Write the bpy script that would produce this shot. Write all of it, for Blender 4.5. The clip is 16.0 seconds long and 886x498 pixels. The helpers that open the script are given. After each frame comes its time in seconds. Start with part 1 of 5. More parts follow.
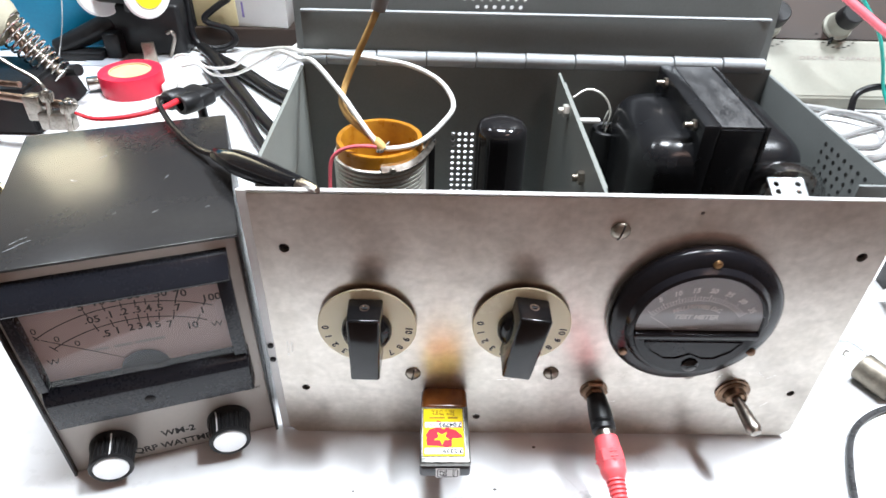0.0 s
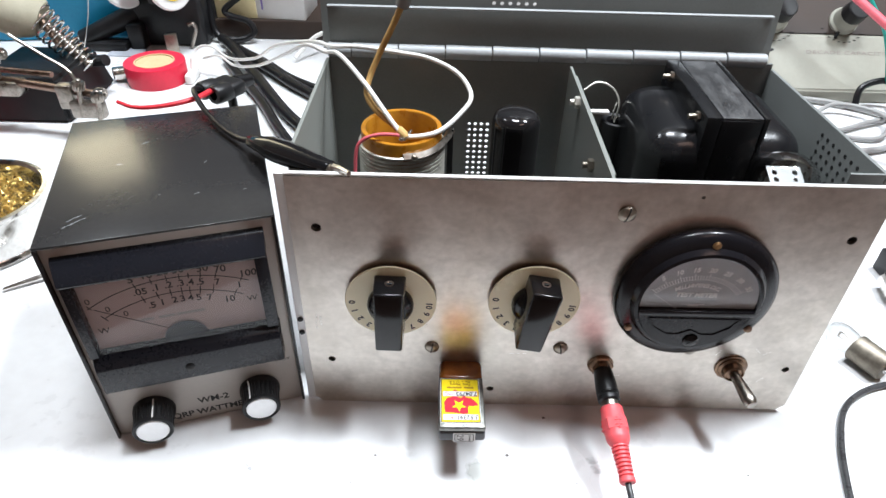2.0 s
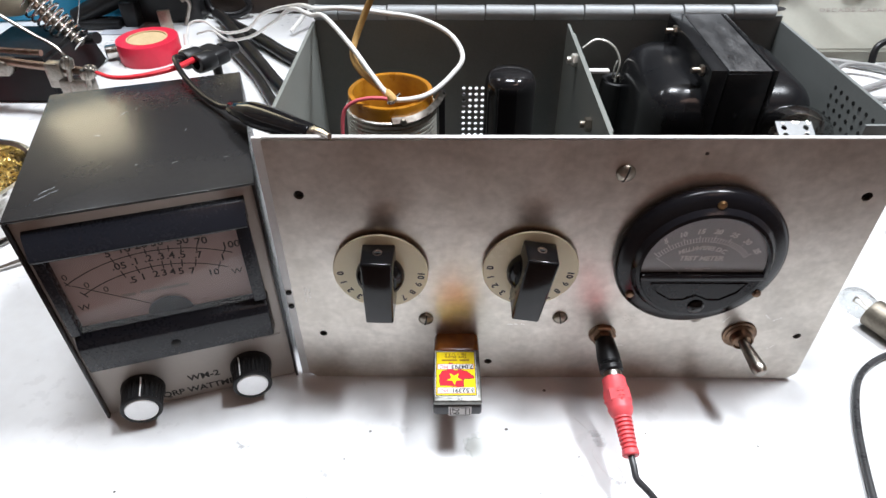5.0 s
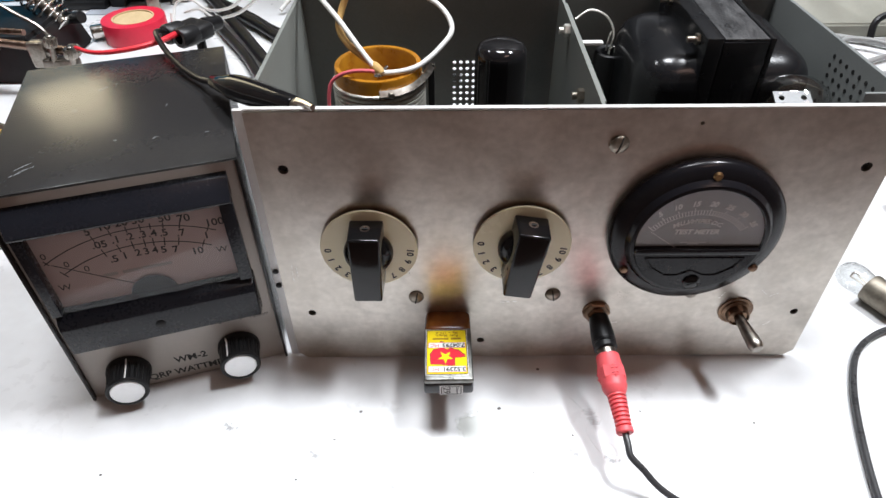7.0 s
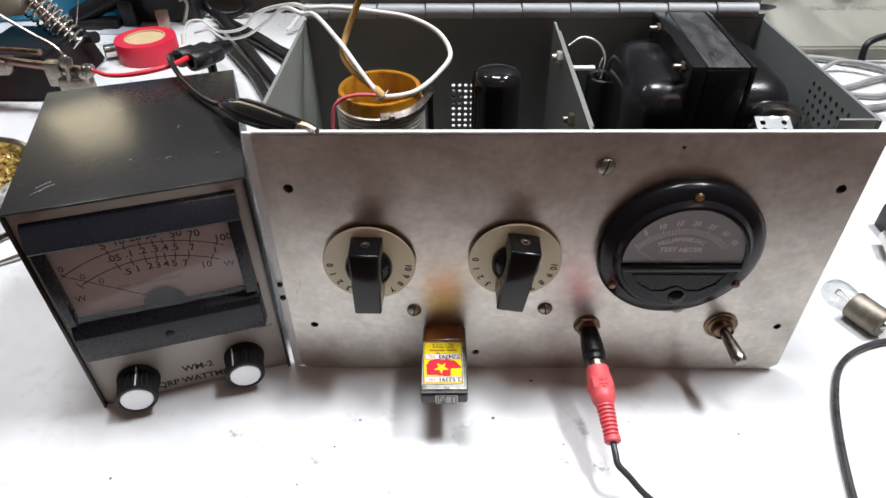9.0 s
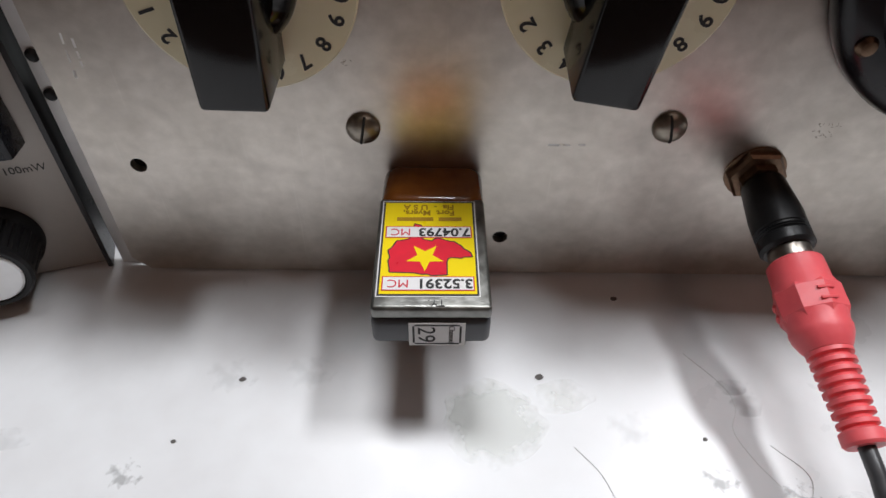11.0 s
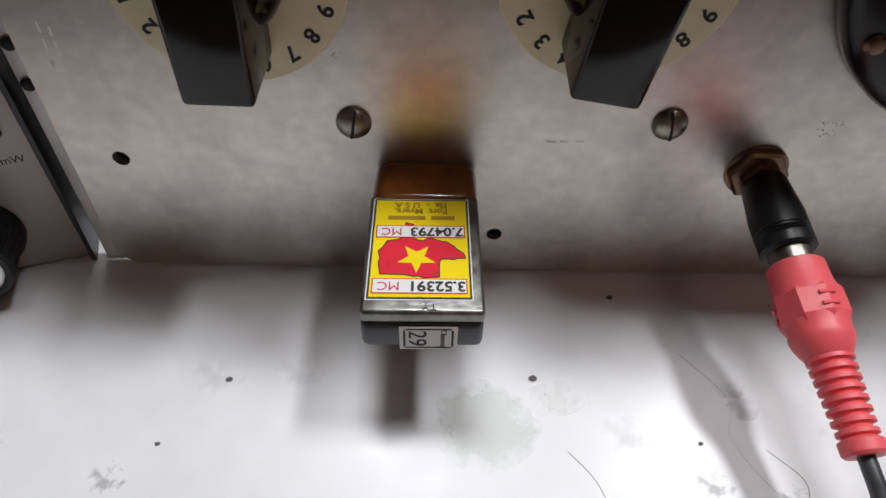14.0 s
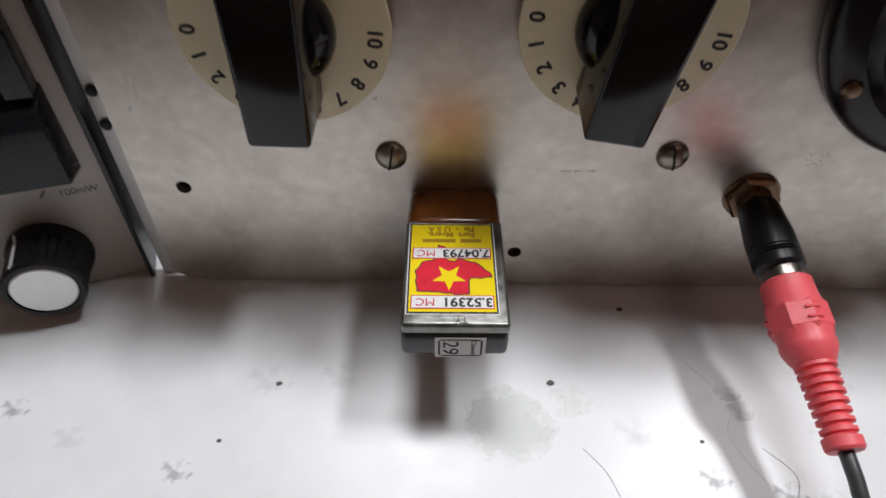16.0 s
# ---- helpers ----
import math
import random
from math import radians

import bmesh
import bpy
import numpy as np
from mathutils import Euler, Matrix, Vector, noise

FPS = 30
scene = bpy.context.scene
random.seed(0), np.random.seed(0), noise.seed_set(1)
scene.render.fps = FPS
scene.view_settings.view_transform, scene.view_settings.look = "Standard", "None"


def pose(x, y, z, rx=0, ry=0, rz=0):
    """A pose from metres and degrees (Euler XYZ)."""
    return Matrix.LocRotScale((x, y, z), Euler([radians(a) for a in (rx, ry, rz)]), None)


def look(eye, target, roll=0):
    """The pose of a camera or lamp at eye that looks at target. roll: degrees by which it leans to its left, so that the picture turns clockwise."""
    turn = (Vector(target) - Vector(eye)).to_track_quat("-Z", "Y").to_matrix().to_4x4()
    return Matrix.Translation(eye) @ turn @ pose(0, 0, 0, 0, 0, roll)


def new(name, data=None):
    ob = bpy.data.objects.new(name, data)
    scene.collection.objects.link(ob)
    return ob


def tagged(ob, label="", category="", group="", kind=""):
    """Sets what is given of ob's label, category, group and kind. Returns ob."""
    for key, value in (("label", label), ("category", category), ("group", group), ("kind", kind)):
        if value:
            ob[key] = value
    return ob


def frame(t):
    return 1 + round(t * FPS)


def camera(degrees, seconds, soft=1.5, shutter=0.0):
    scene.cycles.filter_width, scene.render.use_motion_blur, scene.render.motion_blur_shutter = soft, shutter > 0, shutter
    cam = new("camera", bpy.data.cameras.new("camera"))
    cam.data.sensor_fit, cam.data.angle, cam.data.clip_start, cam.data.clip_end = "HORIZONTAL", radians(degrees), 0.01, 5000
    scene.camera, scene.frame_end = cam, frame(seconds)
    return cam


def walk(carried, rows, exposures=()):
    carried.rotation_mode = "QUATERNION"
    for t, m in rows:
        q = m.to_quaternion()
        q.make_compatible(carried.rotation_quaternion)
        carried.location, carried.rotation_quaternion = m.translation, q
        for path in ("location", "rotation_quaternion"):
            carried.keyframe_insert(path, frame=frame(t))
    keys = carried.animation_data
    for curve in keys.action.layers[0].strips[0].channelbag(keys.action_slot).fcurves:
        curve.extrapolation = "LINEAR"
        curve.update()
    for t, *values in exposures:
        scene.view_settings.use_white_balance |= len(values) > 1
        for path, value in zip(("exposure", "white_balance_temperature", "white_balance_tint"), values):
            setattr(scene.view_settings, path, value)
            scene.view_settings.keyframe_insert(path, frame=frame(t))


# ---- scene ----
cam = camera(69.6, 16.0, shutter=0.5)
PATH = [
    (0, (7.402, -18.45, 24.494), (7.432, -16.85, 23.294), 1.6),
    (0.5, (7.857, -19.202, 25.434), (7.899, -17.605, 24.231), 1.8),
    (1, (7.608, -20.196, 25.159), (7.636, -18.601, 23.953), 1.9),
    (1.5, (7.215, -20.203, 25.286), (7.227, -18.613, 24.073), 1.6),
    (2, (6.904, -20.265, 25.29), (6.912, -18.681, 24.069), 1.6),
    (2.5, (7.072, -20.629, 24.926), (7.073, -19.048, 23.702), 1.2),
    (3, (6.455, -20.294, 23.949), (6.413, -18.729, 22.704), -0.3),
    (3.5, (6.887, -19.763, 24.791), (6.842, -18.206, 23.537), -0.5),
    (4, (7.423, -19.91, 25.081), (7.367, -18.366, 23.812), -1.2),
    (4.2, (7.504, -19.884, 24.895), (7.464, -18.338, 23.627), -1.0),
    (6.3, (7.964, -19.393, 23.803), (7.936, -17.851, 22.53), -0.1),
    (6.5, (7.878, -19.794, 24.013), (7.85, -18.26, 22.731), -0.5),
    (7, (8.048, -19.426, 23.462), (8.028, -17.91, 22.158), -0.7),
    (7.5, (8.044, -19.774, 23.489), (8.025, -18.258, 22.185), -0.3),
    (8, (8.113, -20.277, 23.718), (8.092, -18.758, 22.418), 0.2),
    (8.5, (8.143, -20.718, 24.318), (8.114, -19.177, 23.044), 0.1),
    (9, (8.361, -20.355, 24.325), (8.329, -18.81, 23.055), -0.6),
    (9.3, (8.383, -19.693, 23.291), (8.327, -18.16, 22.007), -1.6),
    (9.5, (8.561, -16.85, 20.561), (8.502, -15.333, 19.26), -3.0),
    (9.7, (8.903, -14.353, 16.884), (8.819, -12.845, 15.573), -2.6),
    (9.8, (8.999, -13.418, 15.592), (8.903, -11.94, 14.248), -2.7),
    (10, (8.29, -11.795, 12.329), (8.287, -10.329, 10.969), -0.7),
    (10.2, (8.154, -10.664, 10.976), (8.158, -9.206, 9.607), -0.1),
    (12.5, (8.402, -10.13, 10.936), (8.431, -8.72, 9.519), 2.4),
    (13, (8.553, -9.885, 10.759), (8.583, -8.484, 9.331), 2.2),
    (13.5, (8.325, -9.804, 10.847), (8.348, -8.408, 9.414), 1.8),
    (14, (8.195, -9.921, 10.918), (8.217, -8.525, 9.486), 1.9),
    (14.5, (8.0, -9.887, 11.068), (8.008, -8.482, 9.645), 1.5),
    (15, (7.958, -9.902, 11.036), (7.966, -8.5, 9.61), 1.5),
    (15.5, (7.964, -10.061, 11.093), (7.971, -8.662, 9.664), 1.5),
    (16, (7.811, -10.749, 12.181), (7.801, -9.343, 10.758), 0.8),
]
walk(cam, [(t, look(Vector(eye) * 0.01, Vector(target) * 0.01, roll)) for t, eye, target, roll in PATH],
     [(0, 0.95, 6150, 9), (1.0, 0.78, 6150, 9), (1.5, 0.6, 6200, 9), (2.5, 0.5, 6200, 9), (4.2, 0.34, 6250, 10), (6.5, 0.22, 6350, 11), (8.0, 0.1, 6420, 11), (9.5, 0.02, 6420, 12), (10.2, -0.34, 6470, 12), (12.5, -0.6, 6520, 12.5), (16, -0.6, 6520, 12.5)])

# ---- world and light ----
world = bpy.data.worlds.new("room_air")
scene.world = world
world.use_nodes = True
bg = world.node_tree.nodes["Background"]
bg.inputs[0].default_value = (1.0, 0.84, 0.76, 1)
bg.inputs[1].default_value = 0.04


def area_lamp(name, x, y, z, sx, sy, watts, colour):
    d = bpy.data.lights.new(name, "AREA")
    d.shape, d.size, d.size_y, d.energy, d.color = "RECTANGLE", sx, sy, watts, colour
    ob = new(name, d)
    ob.matrix_world = look((x, y, z), (x * 0.7, y * 0.75, 0))
    return ob


area_lamp("ceiling_or_fill_lamp", 0.80, 0.165, 1.62, 0.36, 0.16, 26, (0.945, 0.975, 1.0))
area_lamp("ceiling_or_fill_lamp", 0.06, 0.23, 1.62, 0.44, 0.24, 20, (0.945, 0.975, 1.0))
# unseen warm fill added in front, for reddish bounce on panel and in shadows
area_lamp("ceiling_or_fill_lamp", 0.70, -1.05, 1.62, 0.60, 0.30, 1.9, (1.0, 0.66, 0.54))
area_lamp("ceiling_or_fill_lamp", -0.85, 0.50, 1.62, 0.4, 0.2, 4, (0.945, 0.975, 1.0))
# unseen lamp added to put a soft golden reflection on the wattmeter top
bench = area_lamp("case_reflection_lamp", -0.68, 0.98, 0.48, 0.32, 0.56, 1.7, (1.0, 0.86, 0.58))
bench.matrix_world = look((-0.68, 0.98, 0.48), (-0.08, 0.05, 0.1))


# ---- materials ----
def mat(name, a, b=None, rough=0.5, metal=0.0, grain=400.0, blotch=40.0, bump=0.0, rvar=0.1, coat=0.0, stretch=(1, 1, 1), per_object=0.0, trans=0.0, ior=1.45, sss=0.0):
    """Two colours mixed by noise at two scales, with bump and varied roughness."""
    m = bpy.data.materials.new(name)
    m.use_nodes = True
    nt = m.node_tree
    n, l = nt.nodes, nt.links
    p = n["Principled BSDF"]
    b = b or tuple(min(1, c * 0.8) for c in a)
    tc = n.new("ShaderNodeTexCoord")
    mp = n.new("ShaderNodeMapping")
    mp.inputs["Scale"].default_value = stretch
    l.new(tc.outputs["Object"], mp.inputs["Vector"])
    n1, n2 = n.new("ShaderNodeTexNoise"), n.new("ShaderNodeTexNoise")
    for q, s, d in ((n1, grain, 4), (n2, blotch, 5)):
        q.inputs["Scale"].default_value, q.inputs["Detail"].default_value = s, d
        l.new(mp.outputs[0], q.inputs["Vector"])
    add = n.new("ShaderNodeMath")
    add.operation = "MULTIPLY_ADD"
    add.inputs[1].default_value = 0.4
    l.new(n1.outputs[0], add.inputs[0])
    mul = n.new("ShaderNodeMath")
    mul.operation = "MULTIPLY"
    mul.inputs[1].default_value = 0.6
    l.new(n2.outputs[0], mul.inputs[0])
    l.new(mul.outputs[0], add.inputs[2])
    ramp = n.new("ShaderNodeValToRGB")
    ramp.color_ramp.elements[0].position, ramp.color_ramp.elements[1].position = 0.35, 0.65
    ramp.color_ramp.elements[0].color, ramp.color_ramp.elements[1].color = (*b, 1), (*a, 1)
    l.new(add.outputs[0], ramp.inputs[0])
    l.new(ramp.outputs[0], p.inputs["Base Color"])
    if rvar:
        mr = n.new("ShaderNodeMapRange")
        mr.inputs[1].default_value, mr.inputs[2].default_value = 0.3, 0.7
        mr.inputs[3].default_value, mr.inputs[4].default_value = max(0.02, rough - rvar), min(1, rough + rvar)
        l.new(add.outputs[0], mr.inputs[0])
        l.new(mr.outputs[0], p.inputs["Roughness"])
    else:
        p.inputs["Roughness"].default_value = rough
    p.inputs["Metallic"].default_value = metal
    p.inputs["Coat Weight"].default_value = coat
    p.inputs["Coat Roughness"].default_value = 0.08
    p.inputs["Transmission Weight"].default_value = trans
    p.inputs["IOR"].default_value = ior
    if sss:
        p.inputs["Subsurface Weight"].default_value = sss
        p.inputs["Subsurface Radius"].default_value = (0.004, 0.002, 0.001)
    if bump:
        bp = n.new("ShaderNodeBump")
        bp.inputs["Strength"].default_value, bp.inputs["Distance"].default_value = bump, 0.0005
        l.new(n1.outputs[0], bp.inputs["Height"])
        l.new(bp.outputs[0], p.inputs["Normal"])
    return m


def soft_mark_mat(name, colour, scale, low, high, most):
    """A smudge that thins out towards its rim and breaks up with noise."""
    m = bpy.data.materials.new(name)
    m.use_nodes = True
    n, l = m.node_tree.nodes, m.node_tree.links
    p = n["Principled BSDF"]
    p.inputs["Base Color"].default_value = (*colour, 1)
    p.inputs["Roughness"].default_value = 0.5
    tc, ln, nz, mx, rg = (n.new("ShaderNodeTexCoord"), n.new("ShaderNodeVectorMath"), n.new("ShaderNodeTexNoise"), n.new("ShaderNodeMath"), n.new("ShaderNodeMapRange"))
    ln.operation = "LENGTH"
    l.new(tc.outputs["Object"], ln.inputs[0])
    nz.inputs["Scale"].default_value, nz.inputs["Detail"].default_value = scale, 5
    l.new(tc.outputs["Object"], nz.inputs["Vector"])
    mx.operation, mx.inputs[1].default_value = "MULTIPLY_ADD", -70.0
    l.new(ln.outputs["Value"], mx.inputs[0])
    l.new(nz.outputs[0], mx.inputs[2])
    rg.inputs[1].default_value, rg.inputs[2].default_value, rg.inputs[4].default_value = low, high, most
    l.new(mx.outputs[0], rg.inputs[0])
    l.new(rg.outputs[0], p.inputs["Alpha"])
    return m


def glass_mat(name, tint=(1, 1, 1), rough=0.02, power=4.0):
    """Thin clear glass: mostly see-through, with a Fresnel gloss."""
    m = bpy.data.materials.new(name)
    m.use_nodes = True
    nt = m.node_tree
    n, l = nt.nodes, nt.links
    n.remove(n["Principled BSDF"])
    tr, gl, mix, lw, fr = (n.new("ShaderNodeBsdfTransparent"), n.new("ShaderNodeBsdfGlossy"), n.new("ShaderNodeMixShader"), n.new("ShaderNodeLayerWeight"), n.new("ShaderNodeMath"))
    pw = n.new("ShaderNodeMath")
    pw.operation, pw.inputs[1].default_value = "POWER", power
    fr.operation, fr.inputs[1].default_value, fr.inputs[2].default_value = "MULTIPLY_ADD", 0.85, 0.045
    l.new(lw.outputs["Facing"], pw.inputs[0])
    l.new(pw.outputs[0], fr.inputs[0])
    tr.inputs[0].default_value = (*tint, 1)
    gl.inputs["Roughness"].default_value = rough
    l.new(fr.outputs[0], mix.inputs[0])
    l.new(tr.outputs[0], mix.inputs[1])
    l.new(gl.outputs[0], mix.inputs[2])
    l.new(mix.outputs[0], n["Material Output"].inputs[0])
    return m


def worn_metal(name, a, b, c, rough, metal):
    """Bare sheet metal: cloudy smudges, fine mottling and thin crossing scratches."""
    m = mat(name, a, b, rough, metal, grain=420, blotch=55, bump=0.03, rvar=0.04, stretch=(0.8, 1, 0.9))
    nt = m.node_tree
    n, l = nt.nodes, nt.links
    p = n["Principled BSDF"]
    tc = n.new("ShaderNodeTexCoord")
    old = p.inputs["Base Color"].links[0].from_socket
    rough_old = p.inputs["Roughness"].links[0].from_socket
    for turn, scale, dense in ((20, (1400, 1, 34), 0.71), (-63, (1100, 1, 26), 0.72), (74, (1700, 1, 40), 0.72)):
        mp = n.new("ShaderNodeMapping")
        mp.inputs["Rotation"].default_value = (0, radians(turn), 0)
        mp.inputs["Scale"].default_value = scale
        nz = n.new("ShaderNodeTexNoise")
        nz.inputs["Scale"].default_value, nz.inputs["Detail"].default_value = 1.0, 1.0
        rg = n.new("ShaderNodeMapRange")
        rg.inputs[1].default_value, rg.inputs[2].default_value, rg.inputs[4].default_value = dense, dense + 0.06, 0.14
        mx = n.new("ShaderNodeMix")
        mx.data_type = "RGBA"
        mx.inputs[7].default_value = (*c, 1)
        l.new(tc.outputs["Object"], mp.inputs["Vector"])
        l.new(mp.outputs[0], nz.inputs["Vector"])
        l.new(nz.outputs[0], rg.inputs[0])
        l.new(rg.outputs[0], mx.inputs[0])
        l.new(old, mx.inputs[6])
        old = mx.outputs[2]
    # cloudy dull patches, wiped mostly up and down
    mp = n.new("ShaderNodeMapping")
    mp.inputs["Scale"].default_value = (0.9, 1, 1.2)
    nz = n.new("ShaderNodeTexNoise")
    nz.inputs["Scale"].default_value, nz.inputs["Detail"].default_value, nz.inputs["Distortion"].default_value = 130, 5, 0.5
    rg = n.new("ShaderNodeMapRange")
    rg.inputs[1].default_value, rg.inputs[2].default_value, rg.inputs[4].default_value = 0.40, 0.72, 0.34
    mx = n.new("ShaderNodeMix")
    mx.data_type = "RGBA"
    mx.inputs[7].default_value = (*[v * 0.62 for v in b], 1)
    l.new(tc.outputs["Object"], mp.inputs["Vector"])
    l.new(mp.outputs[0], nz.inputs["Vector"])
    l.new(nz.outputs[0], rg.inputs[0])
    l.new(rg.outputs[0], mx.inputs[0])
    l.new(old, mx.inputs[6])
    l.new(mx.outputs[2], p.inputs["Base Color"])
    # finger smudges change the gloss
    nz = n.new("ShaderNodeTexNoise")
    nz.inputs["Scale"].default_value, nz.inputs["Detail"].default_value, nz.inputs["Distortion"].default_value = 120, 6, 0.8
    l.new(tc.outputs["Object"], nz.inputs["Vector"])
    ad = n.new("ShaderNodeMath")
    ad.operation, ad.inputs[1].default_value = "MULTIPLY_ADD", 0.10
    sb = n.new("ShaderNodeMath")
    sb.operation, sb.inputs[1].default_value = "SUBTRACT", 0.05
    l.new(nz.outputs[0], ad.inputs[0])
    l.new(rough_old, ad.inputs[2])
    l.new(ad.outputs[0], sb.inputs[0])
    l.new(sb.outputs[0], p.inputs["Roughness"])
    return m


WHITE_TABLE = mat("white_laminate", (0.755, 0.765, 0.775), (0.68, 0.68, 0.685), 0.32, grain=130, blotch=14, bump=0.04, rvar=0.1)
STAIN = soft_mark_mat("grey_stain", (0.44, 0.45, 0.41), 160, -0.24, 0.08, 0.55)
STAIN_SMALL = soft_mark_mat("small_grey_stain", (0.50, 0.50, 0.46), 200, 0.08, 0.4, 0.4)
SMUDGE = soft_mark_mat("grey_smudge", (0.16, 0.155, 0.15), 420, 0.34, 0.5, 0.55)
FAINT = soft_mark_mat("faint_smudge", (0.33, 0.33, 0.33), 260, 0.22, 0.5, 0.28)
SCUFF = mat("dark_scuff", (0.60, 0.595, 0.59), (0.70, 0.70, 0.69), 0.6, grain=1500, blotch=500)
SPECK = mat("dark_speck", (0.08, 0.07, 0.07), (0.12, 0.11, 0.1), 0.6)
# WALL to FLOOR: unseen surfaces, colours picked for the tint they bounce
WALL = mat("cream_wall", (0.74, 0.69, 0.54), (0.68, 0.63, 0.49), 0.8, grain=80, blotch=4)
GREYWALL = mat("tan_wall", (0.38, 0.29, 0.25), (0.34, 0.26, 0.225), 0.85, grain=80, blotch=4)
CEIL = mat("brown_ceiling", (0.30, 0.235, 0.20), (0.27, 0.21, 0.18), 0.9, grain=60, blotch=3)
FLOOR = mat("brown_floor", (0.22, 0.13, 0.10), (0.16, 0.09, 0.07), 0.7, grain=60, blotch=5)
BROWN = mat("dark_brown_board", (0.045, 0.028, 0.02), (0.025, 0.016, 0.012), 0.6, grain=120, blotch=12, stretch=(0.3, 1, 1))
ALU = worn_metal("brushed_aluminium", (0.73, 0.68, 0.62), (0.55, 0.505, 0.45), (0.87, 0.84, 0.80), 0.34, 0.92)
GREY = mat("grey_enamel", (0.195, 0.208, 0.203), (0.165, 0.176, 0.172), 0.42, grain=900, blotch=30, bump=0.05)
GREY2 = mat("pale_grey_enamel", (0.25, 0.26, 0.24), (0.19, 0.2, 0.185), 0.42, grain=700, blotch=30, bump=0.05)
HINGE = mat("grey_hinge_steel", (0.42, 0.44, 0.45), (0.34, 0.355, 0.365), 0.5, 0.1, grain=500, blotch=60)
BLACK = mat("black_bakelite", (0.004, 0.004, 0.0045), (0.007, 0.007, 0.0075), 0.14, grain=700, blotch=80, rvar=0.06, ior=1.42)
BLACKM = mat("black_moulded_plastic", (0.010, 0.010, 0.011), (0.017, 0.017, 0.018), 0.38, grain=900, blotch=50, bump=0.05, ior=1.36)
BLUEBLK = mat("blue_black_plastic", (0.012, 0.013, 0.018), (0.015, 0.016, 0.021), 0.27, grain=900, blotch=50, rvar=0.03, ior=1.38)
CASE = mat("black_enamel_case", (0.019, 0.0185, 0.019), (0.025, 0.0245, 0.025), 0.25, grain=500, blotch=30, bump=0.008, rvar=0.04)
METERBLK = mat("black_meter_bakelite", (0.009, 0.0085, 0.011), (0.013, 0.0125, 0.015), 0.2, grain=600, blotch=60, bump=0.03, rvar=0.06, ior=1.36)
CRACKLE = mat("black_gloss_enamel", (0.008, 0.008, 0.009), (0.014, 0.013, 0.014), 0.12, grain=300, blotch=50, bump=0.05, rvar=0.05, coat=0.5)
BELL = mat("worn_black_japan", (0.007, 0.0075, 0.009), (0.013, 0.013, 0.014), 0.22, grain=300, blotch=60, bump=0.06, rvar=0.09)
LAMIN = mat("worn_black_laminations", (0.12, 0.12, 0.122), (0.022, 0.022, 0.024), 0.36, 0.3, grain=900, blotch=130, bump=0.5, stretch=(1.6, 0.6, 1))
CREAM = mat("cream_dial_plastic", (0.95, 0.88, 0.64), (0.91, 0.83, 0.58), 0.25, grain=200, blotch=60, rvar=0.08)
INK = mat("black_ink", (0.02, 0.02, 0.02), (0.035, 0.035, 0.035), 0.6)
INKRED = mat("red_ink", (0.62, 0.03, 0.05), (0.52, 0.02, 0.04), 0.5)
INKWHITE = mat("white_ink", (0.9, 0.9, 0.88), (0.82, 0.82, 0.8), 0.6)
INKGREY = mat("pale_grey_ink", (0.30, 0.26, 0.24), (0.26, 0.22, 0.2), 0.6)
SCALE_BLACK = mat("dark_grey_scale_plate", (0.46, 0.47, 0.48), (0.40, 0.41, 0.42), 0.45, grain=400, blotch=60)
SCALE_ROSE = mat("rose_grey_scale_card", (0.42, 0.31, 0.28), (0.38, 0.27, 0.245), 0.5, grain=300, blotch=40)
STEEL = mat("dull_steel", (0.42, 0.38, 0.32), (0.28, 0.25, 0.21), 0.38, 1.0, grain=900, blotch=200, bump=0.1)
NICKEL = mat("worn_nickel", (0.40, 0.37, 0.33), (0.22, 0.195, 0.17), 0.34, 1.0, grain=600, blotch=160, bump=0.1)
CHROME = mat("bright_nickel", (0.78, 0.77, 0.74), (0.6, 0.58, 0.55), 0.16, 1.0, grain=700, blotch=200)
BRASS = mat("tarnished_brass", (0.42, 0.26, 0.12), (0.2, 0.115, 0.06), 0.34, 1.0, grain=700, blotch=200)
JACKM = mat("dark_tarnished_brass", (0.30, 0.2, 0.13), (0.14, 0.09, 0.065), 0.38, 1.0, grain=700, blotch=200)
SCRATCHM = mat("fresh_scratch_aluminium", (0.95, 0.94, 0.92), (0.9, 0.89, 0.87), 0.6, 0.5)
EDGE2 = mat("cut_aluminium_edge", (0.86, 0.85, 0.84), (0.78, 0.77, 0.76), 0.45, 0.3)
BRASSW = mat("brass_wool", (0.88, 0.68, 0.26), (0.66, 0.46, 0.13), 0.32, 0.75, grain=900, blotch=200)
COPPER = mat("tarnished_copper_rod", (0.33, 0.24, 0.19), (0.19, 0.125, 0.095), 0.36, 1.0, grain=500, blotch=150)
BAKE = mat("brown_bakelite", (0.25, 0.08, 0.013), (0.14, 0.04, 0.008), 0.2, grain=300, blotch=100, coat=0.3)
AMBER = mat("amber_bakelite_tube", (0.50, 0.225, 0.016), (0.33, 0.12, 0.01), 0.3, grain=250, blotch=60, coat=0.4)
TIN = mat("tinned_copper_wire", (0.74, 0.72, 0.66), (0.58, 0.56, 0.5), 0.35, 0.65, grain=800, blotch=200)
CAN = mat("crystal_can_steel", (0.30, 0.30, 0.28), (0.16, 0.16, 0.15), 0.36, 0.9, grain=600, blotch=200, bump=0.2)
CANBODY = mat("blue_grey_phenolic", (0.10, 0.105, 0.115), (0.075, 0.08, 0.088), 0.45, grain=600, blotch=100)
